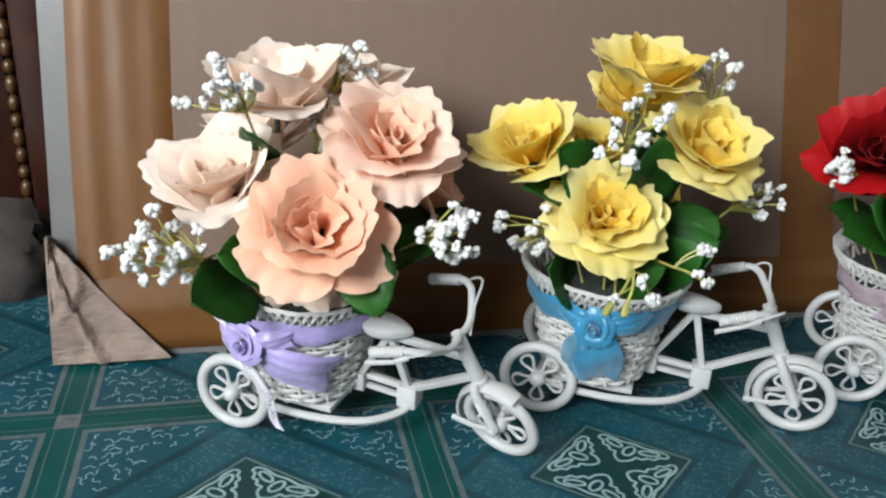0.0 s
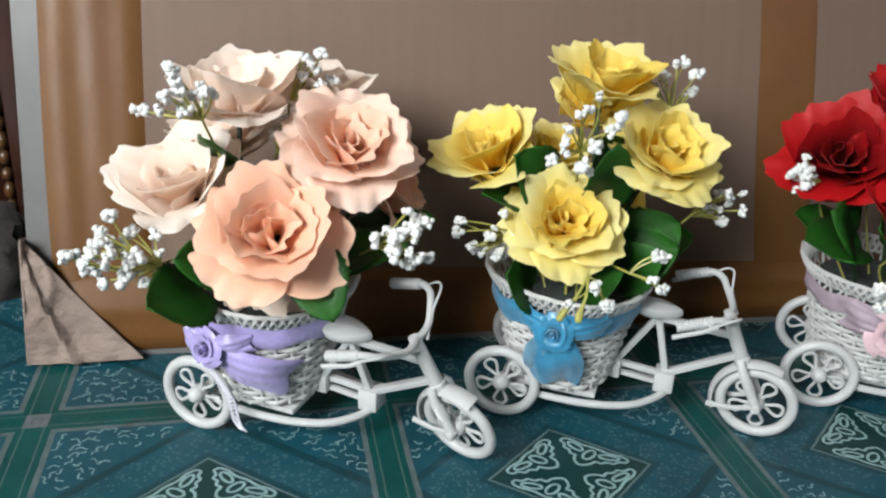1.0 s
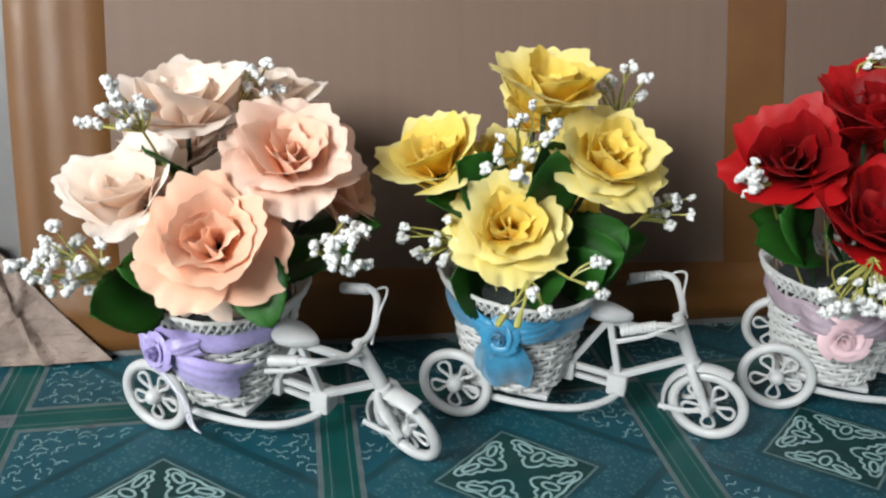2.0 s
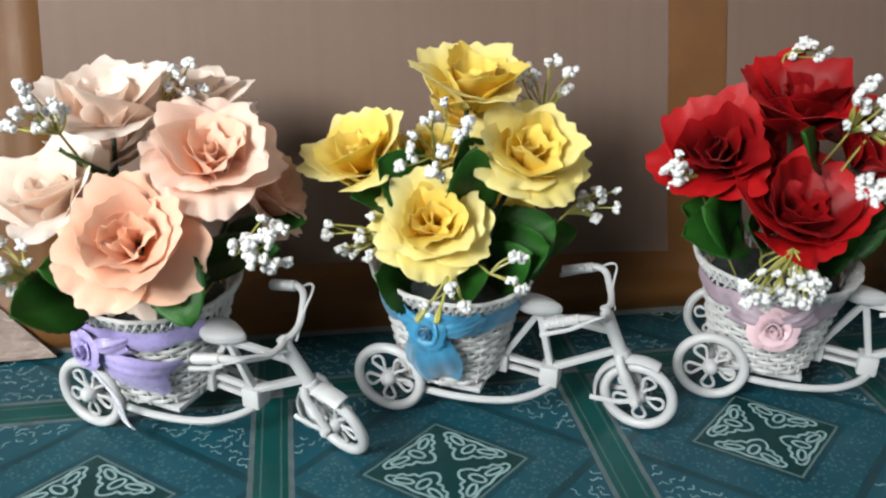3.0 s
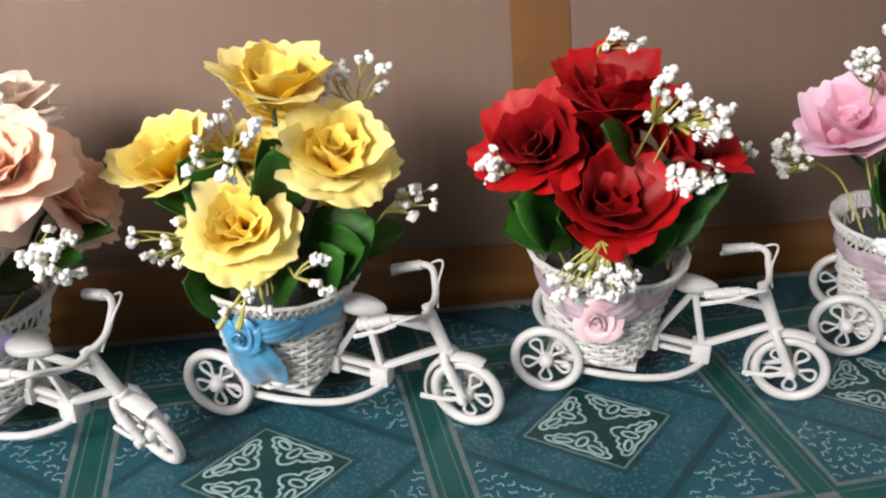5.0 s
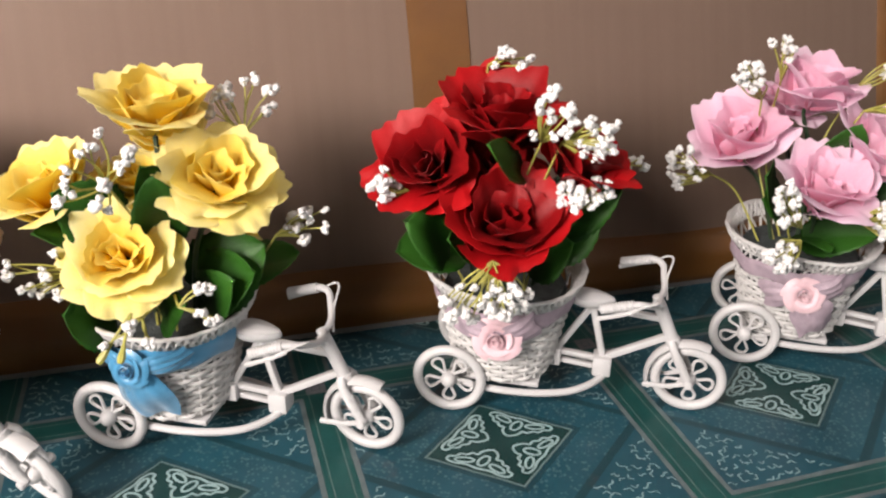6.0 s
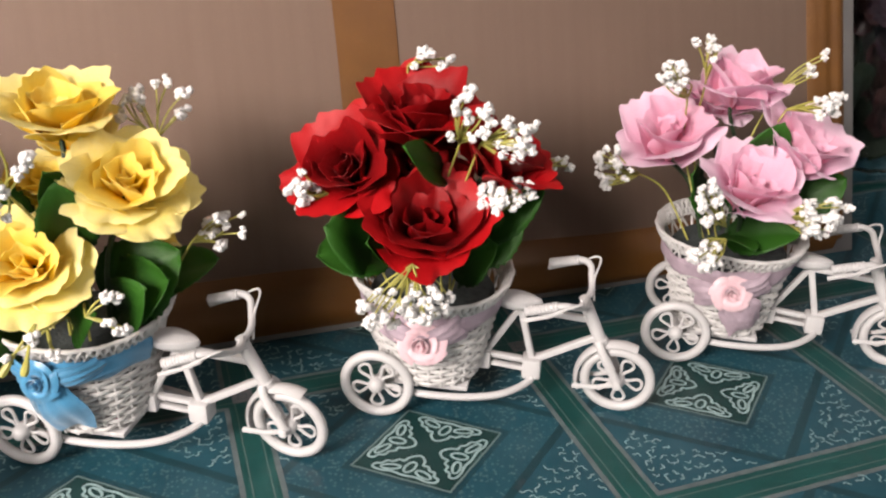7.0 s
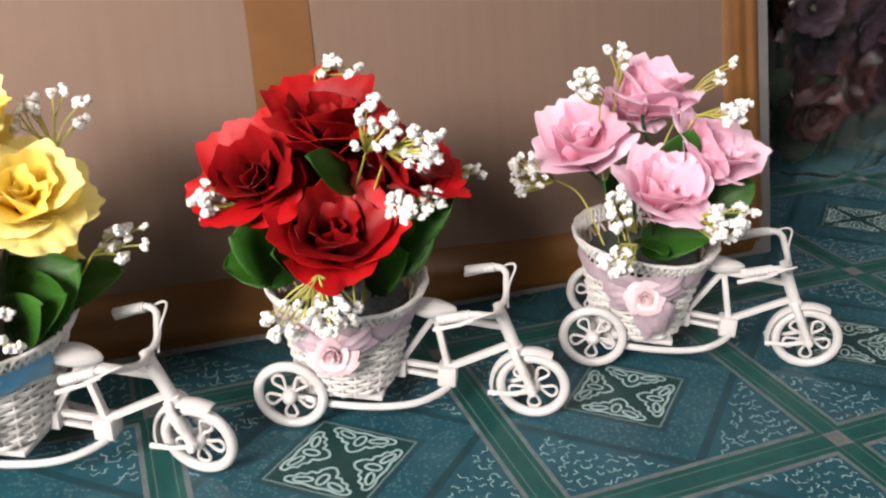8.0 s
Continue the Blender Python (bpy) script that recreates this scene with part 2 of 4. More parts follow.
def box(low, high, bevel=0.0, bm=None):
    bm = bm or bmesh.new()
    made = bmesh.ops.create_cube(bm, size=1.0)["verts"]
    for v in made:
        v.co = Vector([(low[i] + high[i]) / 2 + v.co[i] * (high[i] - low[i]) for i in range(3)])
    if bevel:
        edges = list({e for v in made for e in v.link_edges})
        bmesh.ops.bevel(bm, geom=edges, offset=bevel, segments=2, affect="EDGES", profile=0.5)
    return bm


def smooth_path(points, steps=6, closed=False):
    """Catmull-Rom through the points."""
    p = [Vector(q) for q in points]
    n, out = len(p), []
    for i in range(n if closed else n - 1):
        a, b, c, d = (p[(i + k) % n] if closed else p[min(max(i + k, 0), n - 1)] for k in (-1, 0, 1, 2))
        for j in range(steps):
            t = j / steps
            out.append(0.5 * (2 * b + (c - a) * t + (2 * a - 5 * b + 4 * c - d) * t * t + (3 * b - a - 3 * c + d) * t ** 3))
    return out if closed else out + [p[-1]]


def tube(points, radius, sides=8, closed=False, bm=None, flat=1.0):
    """A round bar along points; radius may be a list; flat squashes it along its binormal."""
    bm = bm or bmesh.new()
    p = [Vector(q) for q in points]
    n = len(p)
    rads = radius if isinstance(radius, (list, tuple)) else [radius] * n
    rings, normal = [], None
    for i in range(n):
        ahead = (p[(i + 1) % n] - p[i - 1]) if closed else (p[min(i + 1, n - 1)] - p[max(i - 1, 0)])
        ahead = ahead.normalized() if ahead.length > 1e-9 else Vector((1, 0, 0))
        if normal is None:
            normal = ahead.orthogonal().normalized()
            if abs(ahead.z) < 0.9:
                normal = (Vector((0, 0, 1)) - ahead * ahead.z).normalized()
        normal = (normal - ahead * normal.dot(ahead)).normalized()
        side = ahead.cross(normal)
        rings.append([bm.verts.new(p[i] + rads[i] * (math.cos(a) * normal + flat * math.sin(a) * side))
                      for a in (2 * math.pi * k / sides for k in range(sides))])
    for i in range(n if closed else n - 1):
        a, b = rings[i], rings[(i + 1) % n]
        for k in range(sides):
            bm.faces.new((a[k], a[(k + 1) % sides], b[(k + 1) % sides], b[k]))
    if not closed:
        bm.faces.new(rings[0][::-1])
        bm.faces.new(rings[-1])
    return bm


def bar(a, b, w, h, bm=None, bevel=0.0006):
    """A bevelled square bar from a to b."""
    bm = bm or bmesh.new()
    a, b = Vector(a), Vector(b)
    sub = box((-w / 2, -h / 2, 0), (w / 2, h / 2, (b - a).length), bevel)
    z = (b - a).normalized()
    y = Vector((0, 1, 0))
    x = y.cross(z).normalized()
    y = z.cross(x)
    m = Matrix.Translation(a) @ Matrix((x, y, z)).transposed().to_4x4()
    bmesh.ops.transform(sub, matrix=m, verts=sub.verts)
    me = bpy.data.meshes.new("bar")
    sub.to_mesh(me)
    sub.free()
    bm.from_mesh(me)
    bpy.data.meshes.remove(me)
    return bm


def lathe(profile, segs=24, bm=None, axis="z"):
    """Turns (radius, height) pairs about an axis."""
    bm = bm or bmesh.new()
    rings = []
    for r, h in profile:
        ring = []
        for k in range(segs):
            a = 2 * math.pi * k / segs
            c = (r * math.cos(a), r * math.sin(a), h) if axis == "z" else (r * math.cos(a), h, r * math.sin(a))
            ring.append(bm.verts.new(c))
        rings.append(ring)
    for a, b in zip(rings, rings[1:]):
        for k in range(segs):
            bm.faces.new((a[k], a[(k + 1) % segs], b[(k + 1) % segs], b[k]))
    bm.faces.new(rings[0][::-1])
    bm.faces.new(rings[-1])
    bmesh.ops.recalc_face_normals(bm, faces=bm.faces)
    return bm


def sheet(nu, nv, fn, thick, closed_u=False):
    """A cloth-like sheet of some thickness, fn(u, v) for u and v from 0 to 1, with its UVs."""
    bm = bmesh.new()
    uv = bm.loops.layers.uv.new("UVMap")
    pts = [[Vector(fn(i / (nu - (0 if closed_u else 1)), j / (nv - 1))) for j in range(nv)] for i in range(nu)]
    front, back, at = [], [], {}
    for i in range(nu):
        fr, bk = [], []
        for j in range(nv):
            du = pts[(i + 1) % nu if closed_u else min(i + 1, nu - 1)][j] - pts[i - 1 if (closed_u or i) else 0][j]
            dv = pts[i][min(j + 1, nv - 1)] - pts[i][max(j - 1, 0)]
            nrm = du.cross(dv)
            nrm = nrm.normalized() if nrm.length > 1e-12 else Vector((0, 0, 1))
            for lst, sgn in ((fr, 0.5), (bk, -0.5)):
                v = bm.verts.new(pts[i][j] + nrm * thick * sgn)
                at[v] = (i / max(nu - 1, 1), j / (nv - 1))
                lst.append(v)
        front.append(fr), back.append(bk)
    last = nu if closed_u else nu - 1
    for i in range(last):
        k = (i + 1) % nu
        for j in range(nv - 1):
            bm.faces.new((front[i][j], front[k][j], front[k][j + 1], front[i][j + 1]))
            bm.faces.new((back[i][j], back[i][j + 1], back[k][j + 1], back[k][j]))
        for j, flip in ((0, False), (nv - 1, True)):
            q = (front[i][j], back[i][j], back[k][j], front[k][j])
            bm.faces.new(q[::-1] if flip else q)
    if not closed_u:
        for i, flip in ((0, True), (nu - 1, False)):
            for j in range(nv - 1):
                q = (front[i][j], back[i][j], back[i][j + 1], front[i][j + 1])
                bm.faces.new(q[::-1] if flip else q)
    for f in bm.faces:
        for lp in f.loops:
            lp[uv].uv = at[lp.vert]
    return bm


# ---- the room ----
SOUTH, SILL, HEAD = -1.70, 0.92, 2.08      # inner face of the window wall, window heights
WINDOWS = (-1.45, 1.60)


def room():
    for name, low, high in (("wall_north", (-2.75, 0.47, 0), (2.75, 0.62, 3.2)), ("wall_east", (2.60, SOUTH, 0), (2.75, 0.47, 3.2)), ("wall_west", (-2.75, SOUTH, 0), (-2.60, 0.47, 3.2))):
        tagged(part(name, box(low, high, 0.004), WALL, None), "plain dull plaster wall of the room", "wall", kind="structure")
    # south wall with two window openings, the right one added for the fill lamp
    bm = bmesh.new()
    box((-2.75, SOUTH - 0.15, 0), (2.75, SOUTH, SILL), 0, bm)
    box((-2.75, SOUTH - 0.15, HEAD), (2.75, SOUTH, 3.2), 0, bm)
    edges = [-2.75, WINDOWS[0] - 0.6, WINDOWS[0] + 0.6, WINDOWS[1] - 0.6, WINDOWS[1] + 0.6, 2.75]
    for x0, x1 in zip(edges[::2], edges[1::2]):
        box((x0, SOUTH - 0.15, SILL), (x1, SOUTH, HEAD), 0, bm)
    tagged(part("wall_south", bm, WALL, None), "plain dull plaster wall with a window and an added fill opening", "wall", kind="structure")
    tagged(part("ceiling", box((-2.75, SOUTH - 0.15, 3.2), (2.75, 0.62, 3.3)), CEIL, None), "plain dull grey painted ceiling", "ceiling", kind="structure")
    return tagged(part("floor", box((-2.75, SOUTH - 0.15, -0.05), (2.75, 0.62, 0.0)), VINYL, None),
                  "dark teal printed vinyl floor with diamond medallions, worn", "floor", kind="structure")


def ribbon(verts, faces, pts, w, closed=False):
    """Adds a flat printed line of width w along pts to the lists."""
    n, start = len(pts), len(verts)
    for i in range(n):
        a = pts[i - 1] if (closed or i) else pts[0]
        b = pts[(i + 1) % n] if (closed or i < n - 1) else pts[-1]
        dx, dy = b[0] - a[0], b[1] - a[1]
        l = math.hypot(dx, dy) or 1.0
        ox, oy = -dy / l * w / 2, dx / l * w / 2
        verts += [(pts[i][0] + ox, pts[i][1] + oy, 0.0003), (pts[i][0] - ox, pts[i][1] - oy, 0.0003)]
    for i in range(n if closed else n - 1):
        k = (i + 1) % n
        faces.append((start + 2 * i, start + 2 * i + 1, start + 2 * k + 1, start + 2 * k))


def knot_lines():
    """One looped knot ornament, along (-1..1) and inward (0..1) from a diamond's edge."""
    lines = []
    turn = np.linspace(0, 2 * math.pi, 18, False)
    for sgn in (-1, 1):
        lines.append(([(sgn * (0.33 + 0.17 * math.cos(t)), 0.215 + 0.055 * math.sin(t) - 0.035 * math.cos(t)) for t in turn], True))
    lines.append(([(0.09 * math.cos(t), 0.30 + 0.12 * math.sin(t)) for t in turn], True))
    half = [(0.10, 0.54), (0.17, 0.47), (0.19, 0.40), (0.30, 0.40), (0.37, 0.33), (0.48, 0.32), (0.53, 0.24), (0.64, 0.20), (0.62, 0.12), (0.44, 0.10), (0.24, 0.13)]
    out = [(0.0, 0.58)] + half + [(0.0, 0.11)] + [(-x, y) for x, y in half[::-1]]
    lines.append(([tuple(v[:2]) for v in smooth_path([(*q, 0) for q in out], 3, True)], True))
    return lines


def floor_print(floor):
    rnd = random.Random(5)
    knots, flecks = ([], []), ([], [])
    motif = knot_lines()
    corners = ((1, 0), (0, 1), (-1, 0), (0, -1))
    for i in range(-2, 9):
        for j in range(-4, 2):
            cx, cy = (i + 0.5) * PX, (j + 0.5) * PY
            if -1.5 < cy < 0.44 and -0.6 < cx < 2.1:
                for k in range(4):
                    a, b = corners[k], corners[(k + 1) % 4]
                    ax, ay, bx, by = a[0] * DX, a[1] * DY, b[0] * DX, b[1] * DY
                    mx, my, hx, hy = (ax + bx) / 2, (ay + by) / 2, (bx - ax) / 2, (by - ay) / 2
                    for line, closed in motif:
                        pts = [(cx + mx * (1 - w) + hx * u * 0.98, cy + my * (1 - w) + hy * u * 0.98) for u, w in ((a, 1.32 * b - 0.03) for a, b in line)]
                        ribbon(*knots, pts, 0.0021, closed)
            if -0.9 < cy < 0.44 and -0.5 < cx < 2.0:
                for gx in range(25):
                    for gy in range(22):
                        u, v = -0.103 + 0.0086 * gx + rnd.uniform(-0.0025, 0.0025), -0.092 + 0.0088 * gy + rnd.uniform(-0.0025, 0.0025)
                        if abs(u) / DX + abs(v) / DY < 2.12 or rnd.random() < 0.12:
                            continue
                        ang, l, ph = rnd.uniform(-1.2, 1.2), rnd.uniform(0.005, 0.0095), rnd.uniform(0, 6)
                        pts = []
                        for q in range(7):
                            t = (q / 6 - 0.5) * l
                            o = 0.0013 * math.sin(ph + q * 1.1)
                            pts.append((cx + u + t * math.cos(ang) - o * math.sin(ang), cy + v + t * math.sin(ang) + o * math.cos(ang)))
                        ribbon(*flecks, pts, rnd.uniform(0.0008, 0.0013))
    for name, (verts, faces), mat, label in (("printed_knots", knots, PRINT, "pale looped knots printed in the diamonds"),
                                             ("printed_flecks", flecks, FLECK, "pale wavy flecks printed round the diamonds")):
        me = bpy.data.meshes.new(name)
        me.from_pydata(verts, [], faces)
        me.materials.append(mat)
        ob = new(name, me)
        ob.parent = floor
        tagged(ob, label, kind="stuff")


def window(name, m, w, h):
    win = thing(name, m, "white painted window frame with two clear panes", "window")
    tagged(win, kind="structure")
    bm = bmesh.new()
    for low, high in (((-w / 2, -0.03, 0), (-w / 2 + 0.05, 0.03, h)), ((w / 2 - 0.05, -0.03, 0), (w / 2, 0.03, h)),
                      ((-w / 2 + 0.05, -0.03, 0), (w / 2 - 0.05, 0.03, 0.05)), ((-w / 2 + 0.05, -0.03, h - 0.05), (w / 2 - 0.05, 0.03, h)),
                      ((-0.02, -0.03, 0.05), (0.02, 0.03, h - 0.05))):
        box(low, high, 0.004, bm)
    part("window_frame", bm, FRAME, win)
    for sgn in (-1, 1):
        x0, x1 = sorted((sgn * 0.021, sgn * (w / 2 - 0.051)))
        pane = part("pane", box((x0, -0.003, 0.051), (x1, 0.003, h - 0.051)), FILM, win)
        pane.visible_shadow = False


floor = room()
# the second window is unseen and only houses the added fill lamp
for k, x in enumerate(WINDOWS):
    window("window_%d" % (k + 1), pose(x, SOUTH - 0.10, SILL), 1.2, HEAD - SILL)


# ---- the big wrapped board that leans on the wall ----
LEAN = 16.0
BL, BR, BH = -0.0205, 1.1970, 1.30


def strip(u0, v0, u1, v1, z0, z1, bow=0.0, waves=0.0, seed=0):
    """A taped strip lying on the board's front, with a soft rounded section; longer along its longer side."""
    upright = (v1 - v0) > (u1 - u0)
    rnd = random.Random(seed)
    ph = [rnd.uniform(0, 6) for _ in range(6)]

    def fn(a, b):
        along, across = (a, b)
        rise = z0 + (z1 - z0) * (1 - abs(2 * across - 1) ** 4) + waves * (math.sin(ph[0] + across * 9) * 0.5 + math.sin(ph[1] + across * 17 + along * 3) * 0.5) * math.sin(math.pi * across)
        edge = 0.0015 * (math.sin(ph[2] + along * 9) + 0.5 * math.sin(ph[3] + along * 23)) * bow
        if upright:
            return (u0 + (u1 - u0) * across + edge, -rise, v0 + (v1 - v0) * along)
        return (u0 + (u1 - u0) * along, -rise, v0 + (v1 - v0) * across + edge)

    bm = sheet(36, 17, fn, 0.0008)
    bmesh.ops.recalc_face_normals(bm, faces=bm.faces)
    return bm


def wrapped_board():
    board = thing("wrapped_board", pose(0, 0.088, 0, -LEAN, 0, -0.8), "large cardboard-backed panel edged with brown tape, leaning on wall", "panel")
    part("core", box((BL, 0.0, 0.0), (BR, 0.030, BH), 0.0015), FOAM_EDGE, board, "grey-white plastic-covered edge")
    part("cardboard_sheet", box((BL + 0.085, -0.0025, 0.045), (BR - 0.055, -0.0003, BH - 0.05), 0.0008), BOARD, board, "beige cardboard sheet with specks")
    part("tape_strip", strip(BL + 0.020, 0.017, BL + 0.102, BH - 0.02, 0.0005, 0.0055, 1.0, 0.0018, 1), TAPE, board, "wrinkled brown tape")
    part("tape_strip", strip(BR - 0.068, 0.017, BR - 0.016, BH - 0.02, 0.0005, 0.0055, 1.0, 0.0018, 2), TAPE, board, "wrinkled brown tape")
    part("tape_strip", strip(0.6235, 0.060, 0.6800, BH - 0.02, 0.0032, 0.0038, 2.2, 0.0, 3), TAPE, board, "flat brown tape")

    # bottom strip, a little narrower towards its far end
    def low(a, b):
        top = 0.072 - 0.016 * a + 0.0012 * math.sin(a * 31)
        rise = 0.001 + 0.0095 * (1 - abs(2 * b - 1) ** 3) + 0.0008 * math.sin(b * 14 + a * 9)
        return (BL + 0.030 + (BR - BL - 0.06) * a, -rise, 0.0060 + (top - 0.0060) * b)

    bm = sheet(60, 17, low, 0.0008)
    bmesh.ops.recalc_face_normals(bm, faces=bm.faces)
    part("tape_strip", bm, TAPE, board, "brown tape over a raised batten")

    # crumpled corner of packing paper, folded round the lower corner
    def corner(a, b):
        u = BL - 0.001 + 0.089 * a * (1 - b * 0.999)
        v = 0.0005 + 0.103 * b
        fold = 0.005 * math.exp(-((a - 0.42 + 0.2 * b) / 0.04) ** 2) + 0.0016 * math.sin(70 * u + 130 * v) + 0.003 * math.exp(-((b - 0.3 - 0.5 * a) / 0.04) ** 2)
        n = noise.noise(Vector((u * 60, v * 60, 2.0))) * 0.0022 + noise.noise(Vector((u * 25, v * 25, 7.0))) * 0.003
        return (u + 0.6 * n * (a > 0.02), -0.0135 - fold - n, v)

    bm = sheet(26, 26, corner, 0.0012)
    bmesh.ops.recalc_face_normals(bm, faces=bm.faces)
    part("paper_corner", bm, KRAFT, board, "crumpled brown paper corner")
    part("paper_fold", box((BL - 0.0025, -0.0135, 0.0), (BL - 0.0005, 0.031, 0.102), 0.0006), KRAFT, board)
    # loose pleats of clear film on the lower strip
    for u, l in ((0.925, 0.07), (0.955, 0.055), (0.40, 0.05), (0.15, 0.04)):
        pts = [(u + l * k / 8, -0.0125 - 0.0012 * math.sin(k * 0.8), 0.060 - 0.006 * (u > 0.8) + 0.0016 * math.sin(k * 1.1)) for k in range(9)]
        part("film_pleat", tube(pts, [0.0003 + 0.0008 * math.sin(math.pi * k / 8) for k in range(9)], 5), FILM, board, "shiny clear film pleat")


wrapped_board()


# ---- the tricycles ----
WR = 0.0298


def wheel_meshes(radius, loops):
    tyre = bmesh.new()
    ring = [(math.cos(a) * (radius - 0.0040), 0, math.sin(a) * (radius - 0.0040)) for a in (2 * math.pi * k / 44 for k in range(44))]
    tube(ring, 0.0040, 12, True, tyre)
    hub = lathe([(0.0018, -0.0085), (0.0042, -0.0074), (0.0056, -0.0050), (0.0062, -0.002), (0.0062, 0.002), (0.0056, 0.0050), (0.0042, 0.0074), (0.0018, 0.0085)], 14, None, "y")
    spoke = bmesh.new()
    pts = [(0.0040, 0, -0.0010), (0.0090, 0, -0.0017), (0.0135, 0, -0.0040), (0.0175, 0, -0.0052), (0.0205, 0, -0.0034), (0.0214, 0, 0.0), (0.0205, 0, 0.0034), (0.0175, 0, 0.0052), (0.0135, 0, 0.0040), (0.0090, 0, 0.0017), (0.0040, 0, 0.0010)]
    tube(smooth_path(pts, 3), 0.00135, 6, False, spoke)
    k = (radius - 0.0075) / 0.0240
    bmesh.ops.scale(spoke, vec=(k, 1, k), verts=spoke.verts)
    return tyre, hub, spoke


def add_wheel(trike, name, m, radius, loops, turn=0.0):
    tyre, hub, spoke = wheel_meshes(radius, loops)
    holder = part(name, tyre, WHITE, trike)
    holder.matrix_basis = m
    part("hub", hub, WHITE, holder)
    first = part("spoke", spoke, WHITE, holder)
    for k in range(loops):
        ob = first if k == 0 else part("spoke", first.data, WHITE, holder)
        ob.matrix_basis = pose(0, 0, 0, 0, turn + 360 * k / loops, 0)
    return holder


BX, BR0, BR1, BZ0, BZ1 = 0.0360, 0.0400, 0.0560, 0.0290, 0.1045


def basket_radius(z):
    t = (z - BZ0) / (BZ1 - BZ0)
    return BR0 + (BR1 - BR0) * (0.85 * t + 0.15 * t * t)


def basket(trike):
    hold = part("basket", lathe([(BR0 - 0.002, 0.0285), (BR0 - 0.001, 0.0300), (BR0 - 0.001, 0.0320), (BR0 - 0.003, 0.0330)], 36), RATTAN, trike, "white painted woven cane basket")
    hold.matrix_basis = pose(BX, 0, 0)
    stakes = 26
    stake = None
    for k in range(stakes):
        pts = [(basket_radius(z) - 0.0002, 0, z) for z in np.linspace(BZ0, BZ1, 6)]
        stake = stake or tube(pts, 0.0012, 5)
        ob = part("stake", stake, RATTAN, hold)
        stake = ob.data
        ob.matrix_basis = pose(0, 0, 0, 0, 0, 360 * k / stakes)
    rows = 14
    for r in range(rows):
        z = BZ0 + 0.003 + r * (0.0600 / rows)
        n = stakes * 4
        pts = []
        for q in range(n):
            a = 2 * math.pi * q / n
            rad = basket_radius(z) + 0.0013 * math.cos(a * stakes / 2 + (r % 2) * math.pi)
            pts.append((rad * math.cos(a), rad * math.sin(a), z + 0.0003 * math.sin(a * 7 + r)))
        part("woven_strand", tube(pts, 0.0018, 6, True, None, 0.6), RATTAN, hold)
    # crossed canes between weave and rim
    cross = None
    for k in range(stakes):
        pts = smooth_path([(basket_radius(0.090) + 0.001, 0, 0.0895), (basket_radius(0.097) * math.cos(0.10) + 0.001, basket_radius(0.097) * math.sin(0.10), 0.0970), (basket_radius(BZ1) * math.cos(0.21), basket_radius(BZ1) * math.sin(0.21), BZ1 + 0.001)], 3)
        cross = cross or tube(pts, 0.0011, 5)
        ob = part("crossed_cane", cross, RATTAN, hold)
        cross = ob.data
        ob.matrix_basis = pose(0, 0, 0, 0, 0, 360 * k / stakes)
    # flat braided, flared rim of thin canes, a little higher at the back
    for k in range(6):
        n, pts = 264, []
        for q in range(n):
            a = 2 * math.pi * q / n
            ph = (a * 22 + k * math.pi / 3) * (1 if k % 2 else -1)
            lift = 0.0026 * math.cos(a - 2.6) + 0.0012 * math.sin(3 * a + 1)
            up = math.sin(ph)
            rad = 0.0590 + 0.0020 * math.cos(ph) + 0.0034 * up
            pts.append((rad * math.cos(a), rad * math.sin(a), BZ1 + 0.0044 + lift + 0.0058 * up))
        part("rim_strand", tube(pts, 0.00125, 5, True), RATTAN, hold)
    edge = [((0.0628 + 0.0006 * math.sin(20 * a)) * math.cos(a), (0.0628 + 0.0006 * math.sin(20 * a)) * math.sin(a), BZ1 + 0.0100 + 0.0026 * math.cos(a - 2.6) + 0.0012 * math.sin(3 * a + 1)) for a in (2 * math.pi * q / 120 for q in range(120))]
    part("rim_strand", tube(edge, 0.0016, 6, True), RATTAN, hold)
    return hold


